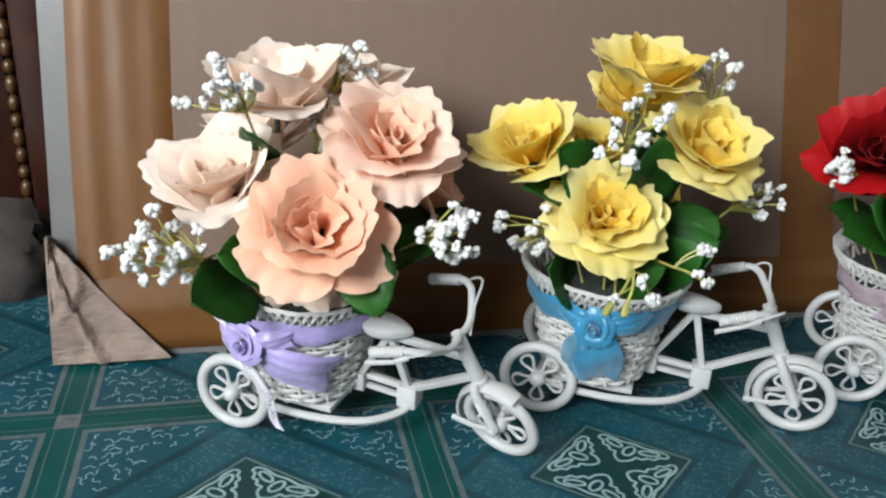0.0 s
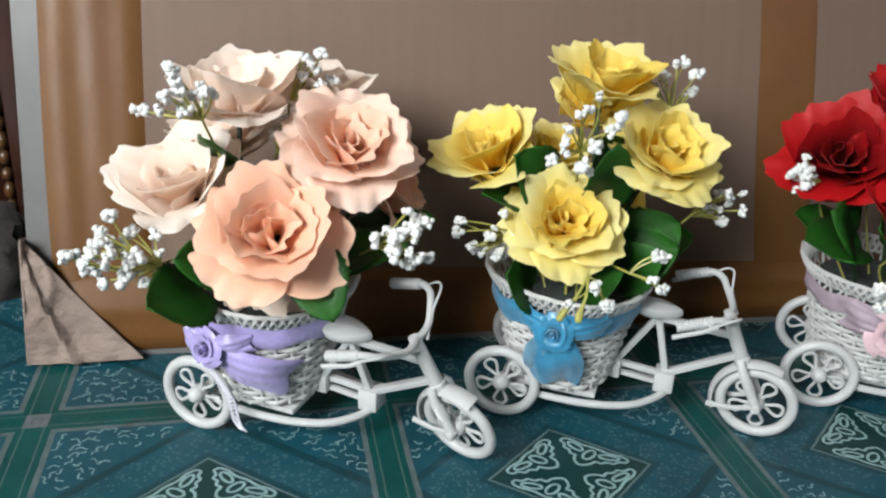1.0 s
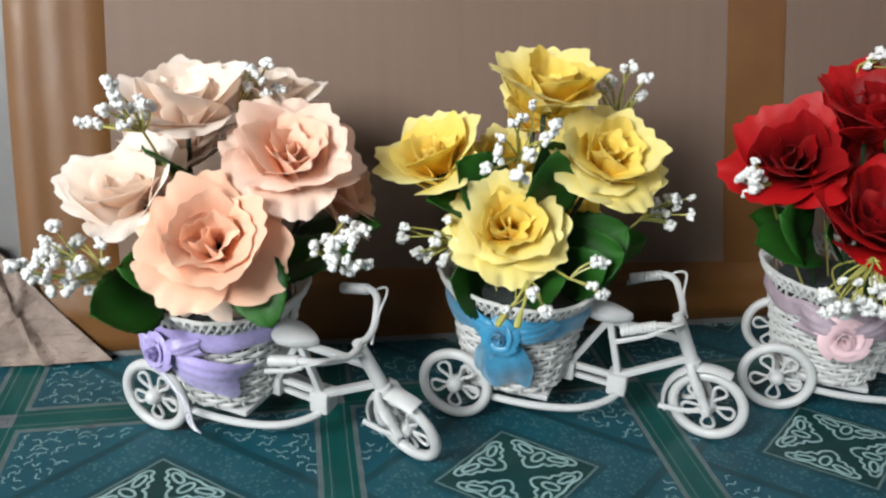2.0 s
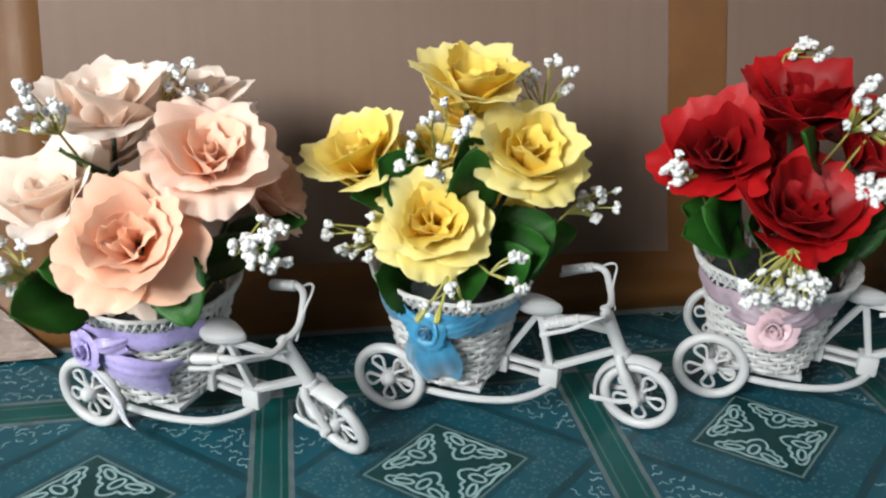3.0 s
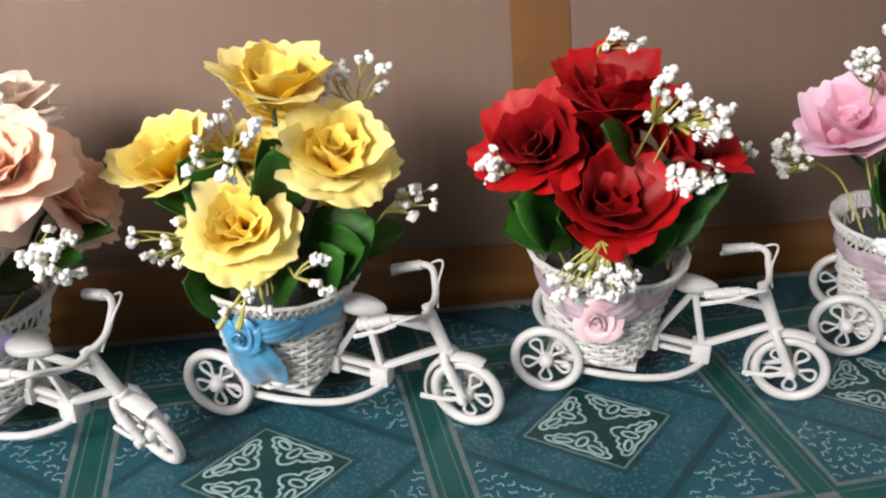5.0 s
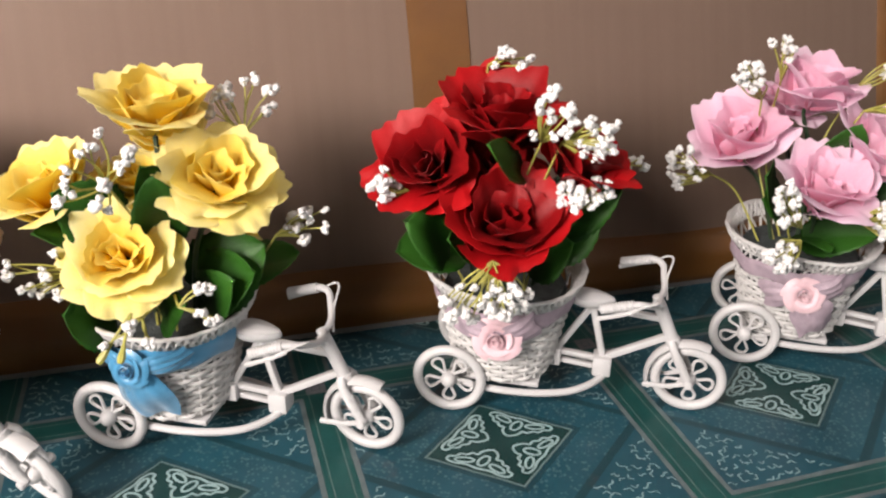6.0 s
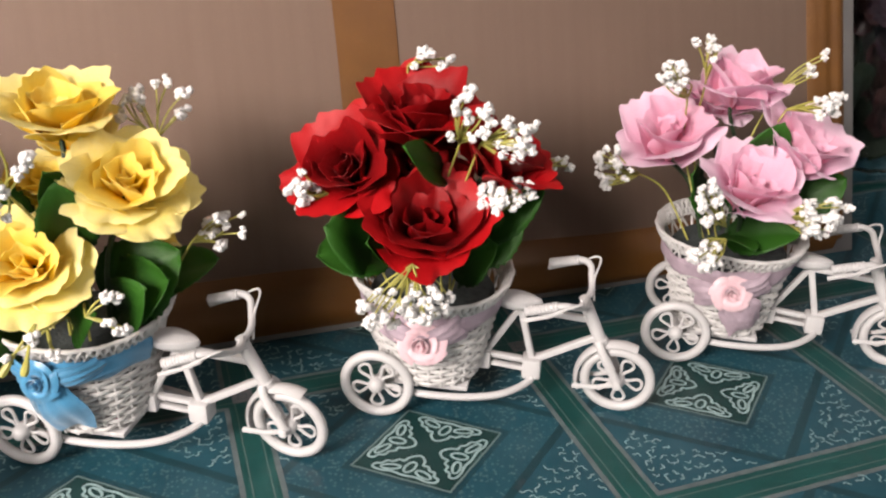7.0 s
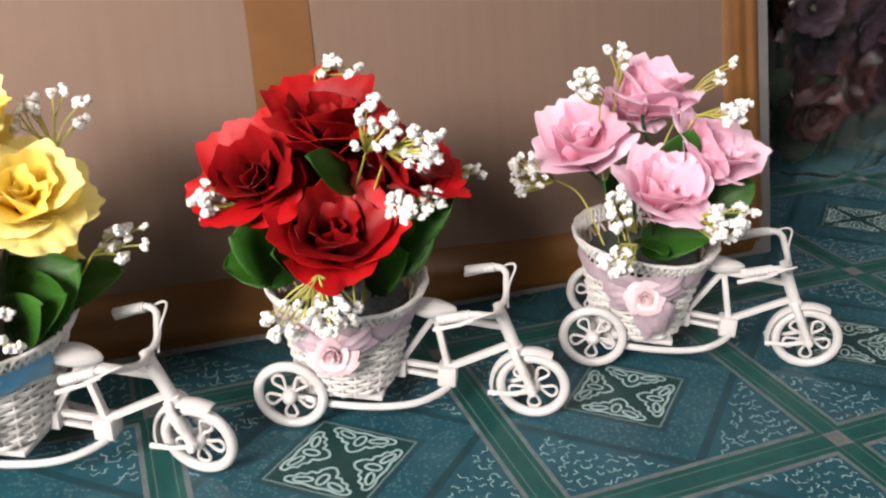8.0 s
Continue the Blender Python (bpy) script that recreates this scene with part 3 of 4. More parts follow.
def tricycle():
    t = thing("flower_tricycle", Matrix.Identity(4), "white plastic tricycle planter", "tricycle planter", "row of tricycle planters")
    add_wheel(t, "rear_wheel", pose(0, -0.0440, WR), WR, 5, 18)
    add_wheel(t, "rear_wheel", pose(0, 0.0440, WR), WR, 5, 40)
    add_wheel(t, "front_wheel", pose(0.1865, 0, WR), WR, 5, 10)
    part("rear_axle", tube([(0, -0.046, WR), (0, 0.046, WR)], 0.0030, 8), WHITE, t)
    part("platform", box((0.002, -0.030, 0.0215), (0.0700, 0.030, 0.0262), 0.0012), WHITE, t)
    horse = smooth_path([(-0.002, -0.036, 0.0245), (0.030, -0.0385, 0.0215), (0.065, -0.036, 0.0205), (0.095, -0.028, 0.0215), (0.114, -0.014, 0.0245), (0.121, 0, 0.0275), (0.114, 0.014, 0.0245), (0.095, 0.028, 0.0215), (0.065, 0.036, 0.0205), (0.030, 0.0385, 0.0215), (-0.002, 0.036, 0.0245)], 5)
    part("curved_rail", tube(horse, 0.0029, 8), WHITE, t)
    part("bracket", box((0.1105, -0.0085, 0.0255), (0.1255, 0.0085, 0.0425), 0.0018), WHITE, t)
    part("rear_bracket", box((0.0745, -0.0070, 0.0300), (0.0845, 0.0070, 0.0450), 0.0015), WHITE, t)
    part("chain_stay", bar((0.080, 0, 0.0415), (0.118, 0, 0.0385), 0.0042, 0.0050), WHITE, t)
    part("chain_stay", bar((0.080, 0, 0.0335), (0.118, 0, 0.0300), 0.0036, 0.0045), WHITE, t)
    part("seat_stay", bar((0.0800, 0, 0.0420), (0.1065, 0, 0.0870), 0.0046, 0.0052), WHITE, t)
    part("seat_tube", bar((0.1065, 0, 0.0880), (0.1185, 0, 0.0380), 0.0050, 0.0055), WHITE, t)
    part("top_tube", bar((0.1065, 0, 0.0860), (0.1610, 0, 0.0815), 0.0046, 0.0052), WHITE, t)
    part("down_tube", bar((0.1190, 0, 0.0400), (0.1660, 0, 0.0660), 0.0050, 0.0055), WHITE, t)
    part("head_tube", tube([(0.1545, 0, 0.1010), (0.1560, 0, 0.0970), (0.1560, 0, 0.0965), (0.1700, 0, 0.0650), (0.1702, 0, 0.0645), (0.1722, 0, 0.0595)], [0.0036, 0.0036, 0.0050, 0.0050, 0.0060, 0.0060], 12), WHITE, t)
    part("head_bolt", tube([(0.1560, -0.0085, 0.0940), (0.1560, 0.0085, 0.0940)], 0.0022, 8), WHITE, t)
    for y in (-0.0088, 0.0088):
        leg = part("fork_leg", tube([(0.1700, y * 0.6, 0.0640), (0.1725, y, 0.0595), (0.1850, y * 1.05, 0.0350), (0.1870, y * 1.05, 0.0312)], [0.0036, 0.0034, 0.0034, 0.0042], 10), WHITE, t)
        sp = []
        for k in range(61):
            s = 0.25 + 0.4 * k / 60
            a = k * 0.75
            sp.append((0.1725 + 0.0125 * s + 0.0037 * math.cos(a), y + 0.0037 * math.sin(a), 0.0595 - 0.0245 * s))
        part("fork_spring", tube(sp, 0.0008, 5), WHITE, leg)
        part("axle_nut", lathe([(0.0026, -0.003), (0.0036, -0.002), (0.0036, 0.002), (0.0026, 0.003)], 10, None, "y"), WHITE, leg).matrix_basis = pose(0.187, y * 1.35, 0.0315)
    # mudguard over the back and top of the front wheel
    fr = WR + 0.0022

    def guard(u, v):
        a = radians(66 + 134 * u)
        off = 0.0062 * (2 * v - 1)
        r = fr + 0.0022 * (1 - (2 * v - 1) ** 2)
        return (0.1865 + r * math.cos(a), off, WR + r * math.sin(a))

    bm = sheet(22, 7, guard, 0.0016)
    bmesh.ops.recalc_face_normals(bm, faces=bm.faces)
    part("mudguard", bm, WHITE, t)
    for y in (-0.0085, 0.0085):
        part("mudguard_stay", tube([(0.1520, y, 0.0235), (0.1700, y * 1.1, 0.0255), (0.1865, y * 1.15, 0.0310)], [0.0022, 0.0019, 0.0022], 6), WHITE, t)
    # saddle
    bm = lathe([(0.0005, -0.0045), (0.80, -0.0042), (0.96, -0.0022), (1.0, 0.0), (0.95, 0.0028), (0.72, 0.0046), (0.0005, 0.0056)], 26)
    for v in bm.verts:
        s = (v.co.x + 1) / 2
        half = 0.0108 * (1 - s) ** 0.8 + 0.0050
        v.co = Vector((0.0870 + 0.0370 * s, v.co.y * half, 0.0935 + v.co.z - 0.0018 * s))
    part("saddle", bm, WHITE, t)
    basket(t)
    return t


def handlebar(t, turn, sweep):
    """Swept-back bar with ribbed grips, levers and cables; sweep is how far its corners lie behind the stem."""
    stem = Vector((0.1565, 0, 0.1000))
    spin = Matrix.Translation(stem) @ Matrix.Rotation(radians(turn), 4, "Z") @ Matrix.Translation(-stem)
    cx = 0.1580 - sweep
    side = lambda s: [(0.1565, 0, 0.0995), (0.1582, s * 0.007, 0.0995), (0.1590 - 0.15 * sweep, s * 0.017, 0.1010), (0.1585 - 0.5 * sweep, s * 0.028, 0.1058), (cx + 0.0012, s * 0.0365, 0.1102), (cx - 0.0050, s * 0.0405, 0.1122), (cx - 0.0110, s * 0.0415, 0.1112)]
    hold = part("handlebar", tube(smooth_path(side(-1)[::-1] + side(1)[1:], 4), 0.0026, 8), WHITE, t)
    hold.matrix_basis = spin
    for s in (-1, 1):
        n = 22
        a, b = Vector((cx - 0.0090, s * 0.0413, 0.1114)), Vector((cx - 0.0330, s * 0.0430, 0.1040))
        part("grip", tube([a.lerp(b, k / n) for k in range(n + 1)], [0.0036 + 0.0006 * (k % 2) for k in range(n + 1)], 10), WHITE, hold)
        part("brake_lever", tube([(cx - 0.0060, s * 0.0435, 0.1090), (cx - 0.0150, s * 0.0465, 0.1050), (cx - 0.0350, s * 0.0470, 0.0975)], [0.0018, 0.0016, 0.0019], 6), WHITE, hold)
        part("brake_cable", tube(smooth_path([(cx - 0.0060, s * 0.0435, 0.1095), (cx + 0.0030, s * 0.0440, 0.1150), (cx + 0.0085, s * 0.0390, 0.1150), (0.1610 - 0.4 * sweep, s * 0.0240, 0.1050), (0.1620, s * 0.0060, 0.0960)], 4), 0.0009, 6), WHITE, hold)


# rear axle middle and heading of each
STANDS = ((0.1420, 0.0135, -33.0), (0.3642, 0.0020, -29.5), (0.6218, -0.0212, -29.7), (0.8938, -0.0285, -34.0))
FIRST = tricycle()
TRIKES = [FIRST] + [copy_thing(FIRST, Matrix.Identity(4)) for _ in STANDS[1:]]
LABELS = ("white plastic tricycle planter, lilac ribbon round its woven basket",
          "white plastic tricycle planter, blue satin bow on its woven basket",
          "white plastic tricycle planter with a blush rosette, holding red roses",
          "white plastic tricycle planter with a pink rosette and mauve gauze")
STEADY = ("rear_wheel", "rear_axle", "platform", "curved_rail", "basket", "bracket", "rear_bracket", "chain_stay")
STEERED = ("front_wheel", "fork_leg", "mudguard")
BARS = ((-5, 0.010), (4, 0.008), (-8, 0.006), (-6, 0.006))
for trike, (x, y, turn), label, steer, bars, lean in zip(TRIKES, STANDS, LABELS, (-15, -7, -4, -4), BARS, (12, 1, 0, 0)):
    trike.matrix_world = pose(x, y, 0, 0, 0, turn)
    # the fork turns about the leaning head tube
    top, foot = Vector((0.1575, 0, 0.100)), Vector((0.1722, 0, 0.0595))
    spin = Matrix.Translation(foot) @ Matrix.Rotation(radians(steer), 4, top - foot) @ Matrix.Translation(-foot)
    for ob in trike.children:
        if ob.name.startswith(STEERED):
            ob.matrix_basis = spin @ ob.matrix_basis
    handlebar(trike, *bars)
    tip = Matrix.Translation((0, 0, 0.030)) @ Matrix.Rotation(radians(lean), 4, "X") @ Matrix.Translation((0, 0, -0.030))
    for ob in trike.children:
        if not ob.name.startswith(STEADY):
            ob.matrix_basis = tip @ ob.matrix_basis
    tagged(trike, label)


def on_basket(angle, z, out=0.0):
    r = basket_radius(z) + out
    return Vector((BX + r * math.cos(angle), r * math.sin(angle), z))


def band(trike, a0, a1, z0, z1, material, name="ribbon_band", label="", puff=0.003, drop=0.0):
    def fn(u, v):
        a = a0 + (a1 - a0) * u
        z = z0 + (z1 - z0) * v + 0.002 * math.sin(u * 23) - drop * u
        p = on_basket(a, min(z, BZ1), 0.0022 + puff * math.sin(math.pi * v) * (0.65 + 0.35 * math.sin(u * 10 + v * 5)))
        return p
    part(name, sheet(40, 9, fn, 0.0005), material, trike, label)


def frame_at(angle, z, out):
    """Local axes on the basket's side: along it, outward, up."""
    p = on_basket(angle, z, out)
    n = Vector((math.cos(angle), math.sin(angle), 0.15)).normalized()
    s = Vector((-math.sin(angle), math.cos(angle), 0))
    return p, s, n, n.cross(s) * -1 if n.cross(s).z < 0 else n.cross(s)


def satin(trike, name, angle, z, along, up, length, width, material, label="", seed=0, swell=0.006):
    """A soft folded strip of ribbon that lies on the basket from (angle, z) in the direction (along, up)."""
    rnd = random.Random(seed)
    ph = [rnd.uniform(0, 6) for _ in range(4)]
    d = Vector((along, up)).normalized()

    def fn(u, v):
        s = 2 * u - 1
        w = width / 2 * (0.30 + 0.70 * math.sin(math.pi / 2 * min(1.0, v * 1.7))) * (1 + 0.08 * math.sin(ph[0] + 6 * v))
        l = v * length * (1 + 0.06 * math.sin(ph[1] + 4 * s))
        folds = 0.0010 * math.sin(ph[2] + 2.6 * s + 4.5 * v) + 0.0004 * math.sin(ph[3] + 11 * s - 5 * v)
        out = 0.0045 + swell * math.sin(math.pi * min(1.0, 0.12 + 0.86 * v)) * (1 - 0.45 * s * s) + folds * min(1.0, 3 * v + 0.3)
        return on_basket(angle + (d.x * l - d.y * s * w) / 0.052, z + d.y * l + d.x * s * w, out)

    part(name, sheet(21, 21, fn, 0.0005), material, trike, label, 80)


def rosette(trike, angle, z, radius, material, label, seed=0, out=0.009):
    """A small rose of folded satin."""
    p, s, n, w = frame_at(angle, z, out)
    m = Matrix((s, w, n)).transposed().to_4x4()
    m.translation = p
    rnd = random.Random(seed)
    hold = None
    for ring, (count, r0, tall) in enumerate(((1, 0.16, 0.55), (3, 0.34, 0.50), (4, 0.62, 0.40), (5, 0.92, 0.26))):
        for k in range(count):
            mid = 2 * math.pi * (k / count) + ring * 0.8 + rnd.uniform(-0.2, 0.2)
            half = math.pi / count * 1.35 if count > 1 else math.pi * 0.98

            def fn(u, v):
                a = mid + half * (2 * u - 1)
                pinch = 1 - 0.35 * (2 * u - 1) ** 4
                r = radius * r0 * (0.55 + 0.45 * v + (0.16 * v * v if ring > 1 else 0)) * (1 + 0.10 * (2 * u - 1))
                return (r * math.cos(a), r * math.sin(a), radius * (tall * v * pinch * 1.1 - 0.12 * ring * v * v))

            bm = sheet(12, 6, fn, 0.0005)
            bmesh.ops.transform(bm, matrix=m, verts=bm.verts)
            if hold is None:
                hold = part("satin_rosette", bm, material, trike, label)
            else:
                part("fold", bm, material, hold)


FRONT = radians(-90)
# lilac ribbon with lace
band(TRIKES[0], radians(-178), radians(-15), 0.084, 0.101, LILAC, "ribbon_band", "lilac satin band", 0.002)
satin(TRIKES[0], "ribbon_tail", radians(-100), 0.080, 0.90, -0.42, 0.056, 0.032, LILAC, "lilac satin", 21, 0.009)
satin(TRIKES[0], "ribbon_tail", radians(-106), 0.082, -0.85, -0.55, 0.038, 0.036, LILAC, "lilac satin", 22, 0.009)
satin(TRIKES[0], "ribbon_loop", radians(-99), 0.086, 1.0, 0.20, 0.026, 0.016, LILAC, "lilac satin", 23, 0.008)
satin(TRIKES[0], "ribbon_loop", radians(-103), 0.087, -1.0, 0.30, 0.026, 0.018, LILAC, "lilac satin", 24, 0.008)
rosette(TRIKES[0], radians(-101), 0.083, 0.0135, LILAC, "lilac satin rosette", 1, 0.014)


def lace(trike, pts, width):
    bm = bmesh.new()
    path = [Vector(q) for q in smooth_path(pts, 6)]
    n = len(path)
    side = Vector((0.8, -0.2, 0.1)).normalized()
    for s in (-0.5, 0.5):
        tube([q + side * s * width for q in path], 0.0006, 4, False, bm)
    for k in range(n - 1):
        for s in (-0.5, 0.5):
            tube([path[k] + side * s * width, path[k + 1] - side * s * width], 0.00035, 3, False, bm)
    part("lace_trim", bm, LACE, trike, "white openwork lace")


lace(TRIKES[0], [on_basket(radians(-104), 0.074, 0.016), on_basket(radians(-97), 0.058, 0.014), on_basket(radians(-91), 0.040, 0.012), on_basket(radians(-88), 0.022, 0.014), on_basket(radians(-85), 0.012, 0.012)], 0.0075)
lace(TRIKES[0], [on_basket(radians(-150), 0.092, 0.010), on_basket(radians(-135), 0.090, 0.012), on_basket(radians(-115), 0.092, 0.012), on_basket(radians(-95), 0.084, 0.010)], 0.008)
# blue bow
band(TRIKES[1], radians(-170), radians(-10), 0.082, 0.101, BLUE, "ribbon_band", "blue satin band", 0.003)
satin(TRIKES[1], "ribbon_loop", radians(-88), 0.090, -1.0, 0.45, 0.024, 0.018, BLUE, "blue satin", 31, 0.008)
satin(TRIKES[1], "ribbon_loop", radians(-86), 0.090, 1.0, 0.16, 0.034, 0.018, BLUE, "blue satin", 32, 0.008)
satin(TRIKES[1], "ribbon_tail", radians(-90), 0.088, -0.28, -1.0, 0.044, 0.024, BLUE_GAUZE, "sheer blue ribbon", 33, 0.006)
satin(TRIKES[1], "ribbon_tail", radians(-85), 0.090, 0.02, -1.0, 0.050, 0.038, BLUE, "blue satin", 34, 0.009)
rosette(TRIKES[1], radians(-88), 0.090, 0.0135, BLUE, "blue satin rosette", 2, 0.013)
# blush rosettes on mauve gauze
for q, (ang, zz, size) in enumerate(((-87, 0.081, 0.0180), (-87, 0.082, 0.0155))):
    tr = TRIKES[2 + q]
    band(tr, radians(-175), radians(-8), 0.085, 0.101, MAUVE, "gauze_band", "pale mauve gauze", 0.002)
    satin(tr, "gauze_loop", radians(ang), zz, -1.0, 0.3 - 0.6 * q, 0.032, 0.024, MAUVE, "pale mauve gauze", 11 + q)
    satin(tr, "gauze_loop", radians(ang), zz, 1.0, 0.40 - 0.1 * q, 0.030, 0.024, MAUVE, "pale mauve gauze", 13 + q)
    if q:
        satin(tr, "gauze_tail", radians(ang), zz, 0.5, -1.0, 0.046, 0.034, MAUVE, "pale mauve gauze", 15)
    rosette(tr, radians(ang), zz, size, BLUSH, "blush pink satin rosette", 3 + q)


# ---- the bouquets ----
#        count  length width  foot  lean0 lean1  wrap  ruffle
RINGS = ((2, 0.52, 0.80, 0.03, 4, 14, 0.17, 0.03),
         (3, 0.70, 1.10, 0.07, 12, 34, 0.38, 0.06),
         (3, 0.88, 1.42, 0.09, 24, 54, 0.64, 0.08),
         (5, 1.02, 1.36, 0.10, 38, 80, 0.95, 0.09),
         (5, 1.06, 1.40, 0.10, 62, 106, 1.30, 0.09))
PETALS = {}


def petal_mesh(ring, variant, material):
    """A broad, round-tipped cloth petal with a soft frilled rim."""
    key = (ring, variant, material.name)
    if key in PETALS:
        return PETALS[key]
    count, length, width, foot, lean0, lean1, wrap, ruffle = RINGS[ring]
    rnd = random.Random(100 * ring + variant)
    lean1 += rnd.uniform(-16, 16)
    ph, ph2, ph3, skew = rnd.uniform(0, 6), rnd.uniform(0, 6), rnd.uniform(0, 6), rnd.uniform(-0.12, 0.12)
    length *= rnd.uniform(0.92, 1.08)
    fold = rnd.choice((-1, 1)) * rnd.uniform(0.0, 0.12)
    steps, rs, zs = 40, [foot], [0.0]
    for k in range(steps):
        a = radians(lean0 + (lean1 - lean0) * ((k + 0.5) / steps) ** 1.5)
        rs.append(rs[-1] + length / steps * math.sin(a))
        zs.append(zs[-1] + length / steps * math.cos(a))

    def fn(u, v):
        s = math.sin(math.pi * (u - 0.5))
        rim = (1 - 0.97 * s * s) ** 0.26
        rim *= 0.95 + 0.03 * math.sin(ph + 3 * s) + 0.013 * math.sin(ph2 + 11 * s) + 0.009 * math.sin(ph3 + 21 * s)
        t = v * min(1.0, rim)
        i = min(int(t * steps), steps - 1)
        f = t * steps - i
        r, z = rs[i] + (rs[i + 1] - rs[i]) * f, zs[i] + (zs[i + 1] - zs[i]) * f
        half = width / 2 * (0.30 + 0.70 * math.sin(math.pi / 2 * min(1.0, t / 0.62)))
        y = s * half + skew * v * v
        a = y / wrap
        near_rim = v ** 3
        wave = ruffle * near_rim * (math.sin(ph2 + 3.6 * s) + 0.45 * math.sin(ph + 8 * s) + 0.22 * math.sin(ph3 + 17 * s))
        crease = 0.022 * v * math.sin(ph3 + 5 * s + 4 * v) + 0.010 * v * math.sin(ph + 15 * s + 2 * v)
        turned = fold * max(0.0, abs(s) - 0.35) ** 1.5 * v * v * (1.0 if s * fold > 0 else 0.35) * min(1.0, ring / 2)
        x = r - wrap * (1 - math.cos(a)) + wave + crease + abs(turned) * 0.8
        return (x, wrap * math.sin(a), z + wave * 0.7 - abs(turned) * 0.6)

    bm = sheet(37, 15, fn, 0.005)
    me = bpy.data.meshes.new("petal")
    bm.to_mesh(me)
    bm.free()
    me.polygons.foreach_set("use_smooth", [True] * len(me.polygons))
    me.set_sharp_from_angle(angle=radians(60))
    me.materials.append(material)
    PETALS[key] = me
    return me


def rose(bouquet, place, axis, radius, material, label, foot, seed=0, rings=5, spin=0.0):
    """A cloth rose whose heart shows at place and faces along axis, on a stem from foot."""
    rnd = random.Random(seed)
    z = Vector((axis[0], axis[1] * 0.72, axis[2] * 1.2)).normalized()
    x = z.orthogonal().normalized()
    m = Matrix((x, z.cross(x), z)).transposed().to_4x4()
    base = Vector(place) - z * radius * 0.55
    m.translation = base
    radius *= 0.97
    m = m @ pose(0, 0, 0, 0, 0, spin) @ Matrix.Diagonal((radius, radius, radius, 1))
    cal = lathe([(0.03, -0.10), (0.10, -0.08), (0.16, -0.03), (0.17, 0.01), (0.08, 0.02)], 12)
    for v in list(cal.verts):
        v.co.z += 0.05 * math.sin(5 * math.atan2(v.co.y, v.co.x)) * (v.co.z > 0)
    head = part("rose", cal, STEM, bouquet, label)
    head.matrix_basis = m
    for ring in range(rings):
        count = RINGS[ring][0]
        for k in range(count):
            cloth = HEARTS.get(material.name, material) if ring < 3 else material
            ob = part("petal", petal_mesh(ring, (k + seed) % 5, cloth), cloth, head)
            turn = 360 * k / count + ring * 37 + rnd.uniform(-16, 16)
            ob.matrix_basis = pose(0, 0, -0.02 * ring, rnd.uniform(-5, 5), rnd.uniform(-8, 8), turn) @ Matrix.Diagonal((1, 1, rnd.uniform(0.92, 1.08), 1))
    mid = (Vector(foot) + base) / 2 + Vector((rnd.uniform(-0.006, 0.006), rnd.uniform(-0.006, 0.006), 0.01))
    part("stem", tube(smooth_path([foot, mid, base - z * 0.012, base - z * radius * 0.06], 4), 0.0019, 6), STEM, bouquet)
    return head


LEAVES = {}


def leaf(bouquet, foot, tip, width, face=(0, -0.6, 0.8), seed=0, cloth=None):
    """A toothed cloth leaf from foot to tip, its upper side towards face."""
    foot, tip = Vector(foot), Vector(tip)
    long = (tip - foot).length
    x = (tip - foot).normalized()
    z = Vector(face)
    z = (z - x * z.dot(x)).normalized()
    m = Matrix((x, z.cross(x), z)).transposed().to_4x4()
    m.translation = foot
    cloth = cloth or LEAF
    key = (seed % 4, cloth.name)
    if key not in LEAVES:
        rnd = random.Random(seed % 4)
        bend, ph = rnd.uniform(-0.14, 0.10), rnd.uniform(0, 6)

        def fn(u, v):
            s = 2 * u - 1
            half = 0.5 * math.sin(math.pi * min(1, 0.06 + 0.94 * v ** 0.85)) ** 0.62 * (1 + 0.045 * math.sin(v * 55))
            lift = 0.22 * abs(s) * half + bend * v * v + 0.03 * math.sin(ph + 6 * v + 2 * s)
            return (v * (1 - 0.02 * abs(s)), s * half, lift)

        bm = sheet(11, 22, fn, 0.010)
        me = bpy.data.meshes.new("leaf")
        bm.to_mesh(me)
        bm.free()
        me.polygons.foreach_set("use_smooth", [True] * len(me.polygons))
        me.materials.append(cloth)
        LEAVES[key] = me
    ob = part("leaf", LEAVES[key], cloth, bouquet)
    ob.matrix_basis = m @ Matrix.Diagonal((long * 1.05, width * 1.18, (long + width) / 2, 1))
    return ob


BLOSSOMS = []


def blossom_mesh(kind):
    while len(BLOSSOMS) < 4:
        rnd = random.Random(len(BLOSSOMS))
        bm = bmesh.new()
        for _ in range(9):
            c = Vector((rnd.gauss(0, 1), rnd.gauss(0, 1), rnd.gauss(0, 1))).normalized() * rnd.uniform(0.3, 0.85)
            made = bmesh.ops.create_icosphere(bm, subdivisions=1, radius=rnd.uniform(0.38, 0.62))["verts"]
            for v in made:
                v.co = v.co * (1 + 0.5 * noise.noise(v.co * 5 + c * 9)) + c
        me = bpy.data.meshes.new("blossom")
        bm.to_mesh(me)
        bm.free()
        me.polygons.foreach_set("use_smooth", [True] * len(me.polygons))
        me.materials.append(BLOSSOM)
        BLOSSOMS.append(me)
    return BLOSSOMS[kind % 4]


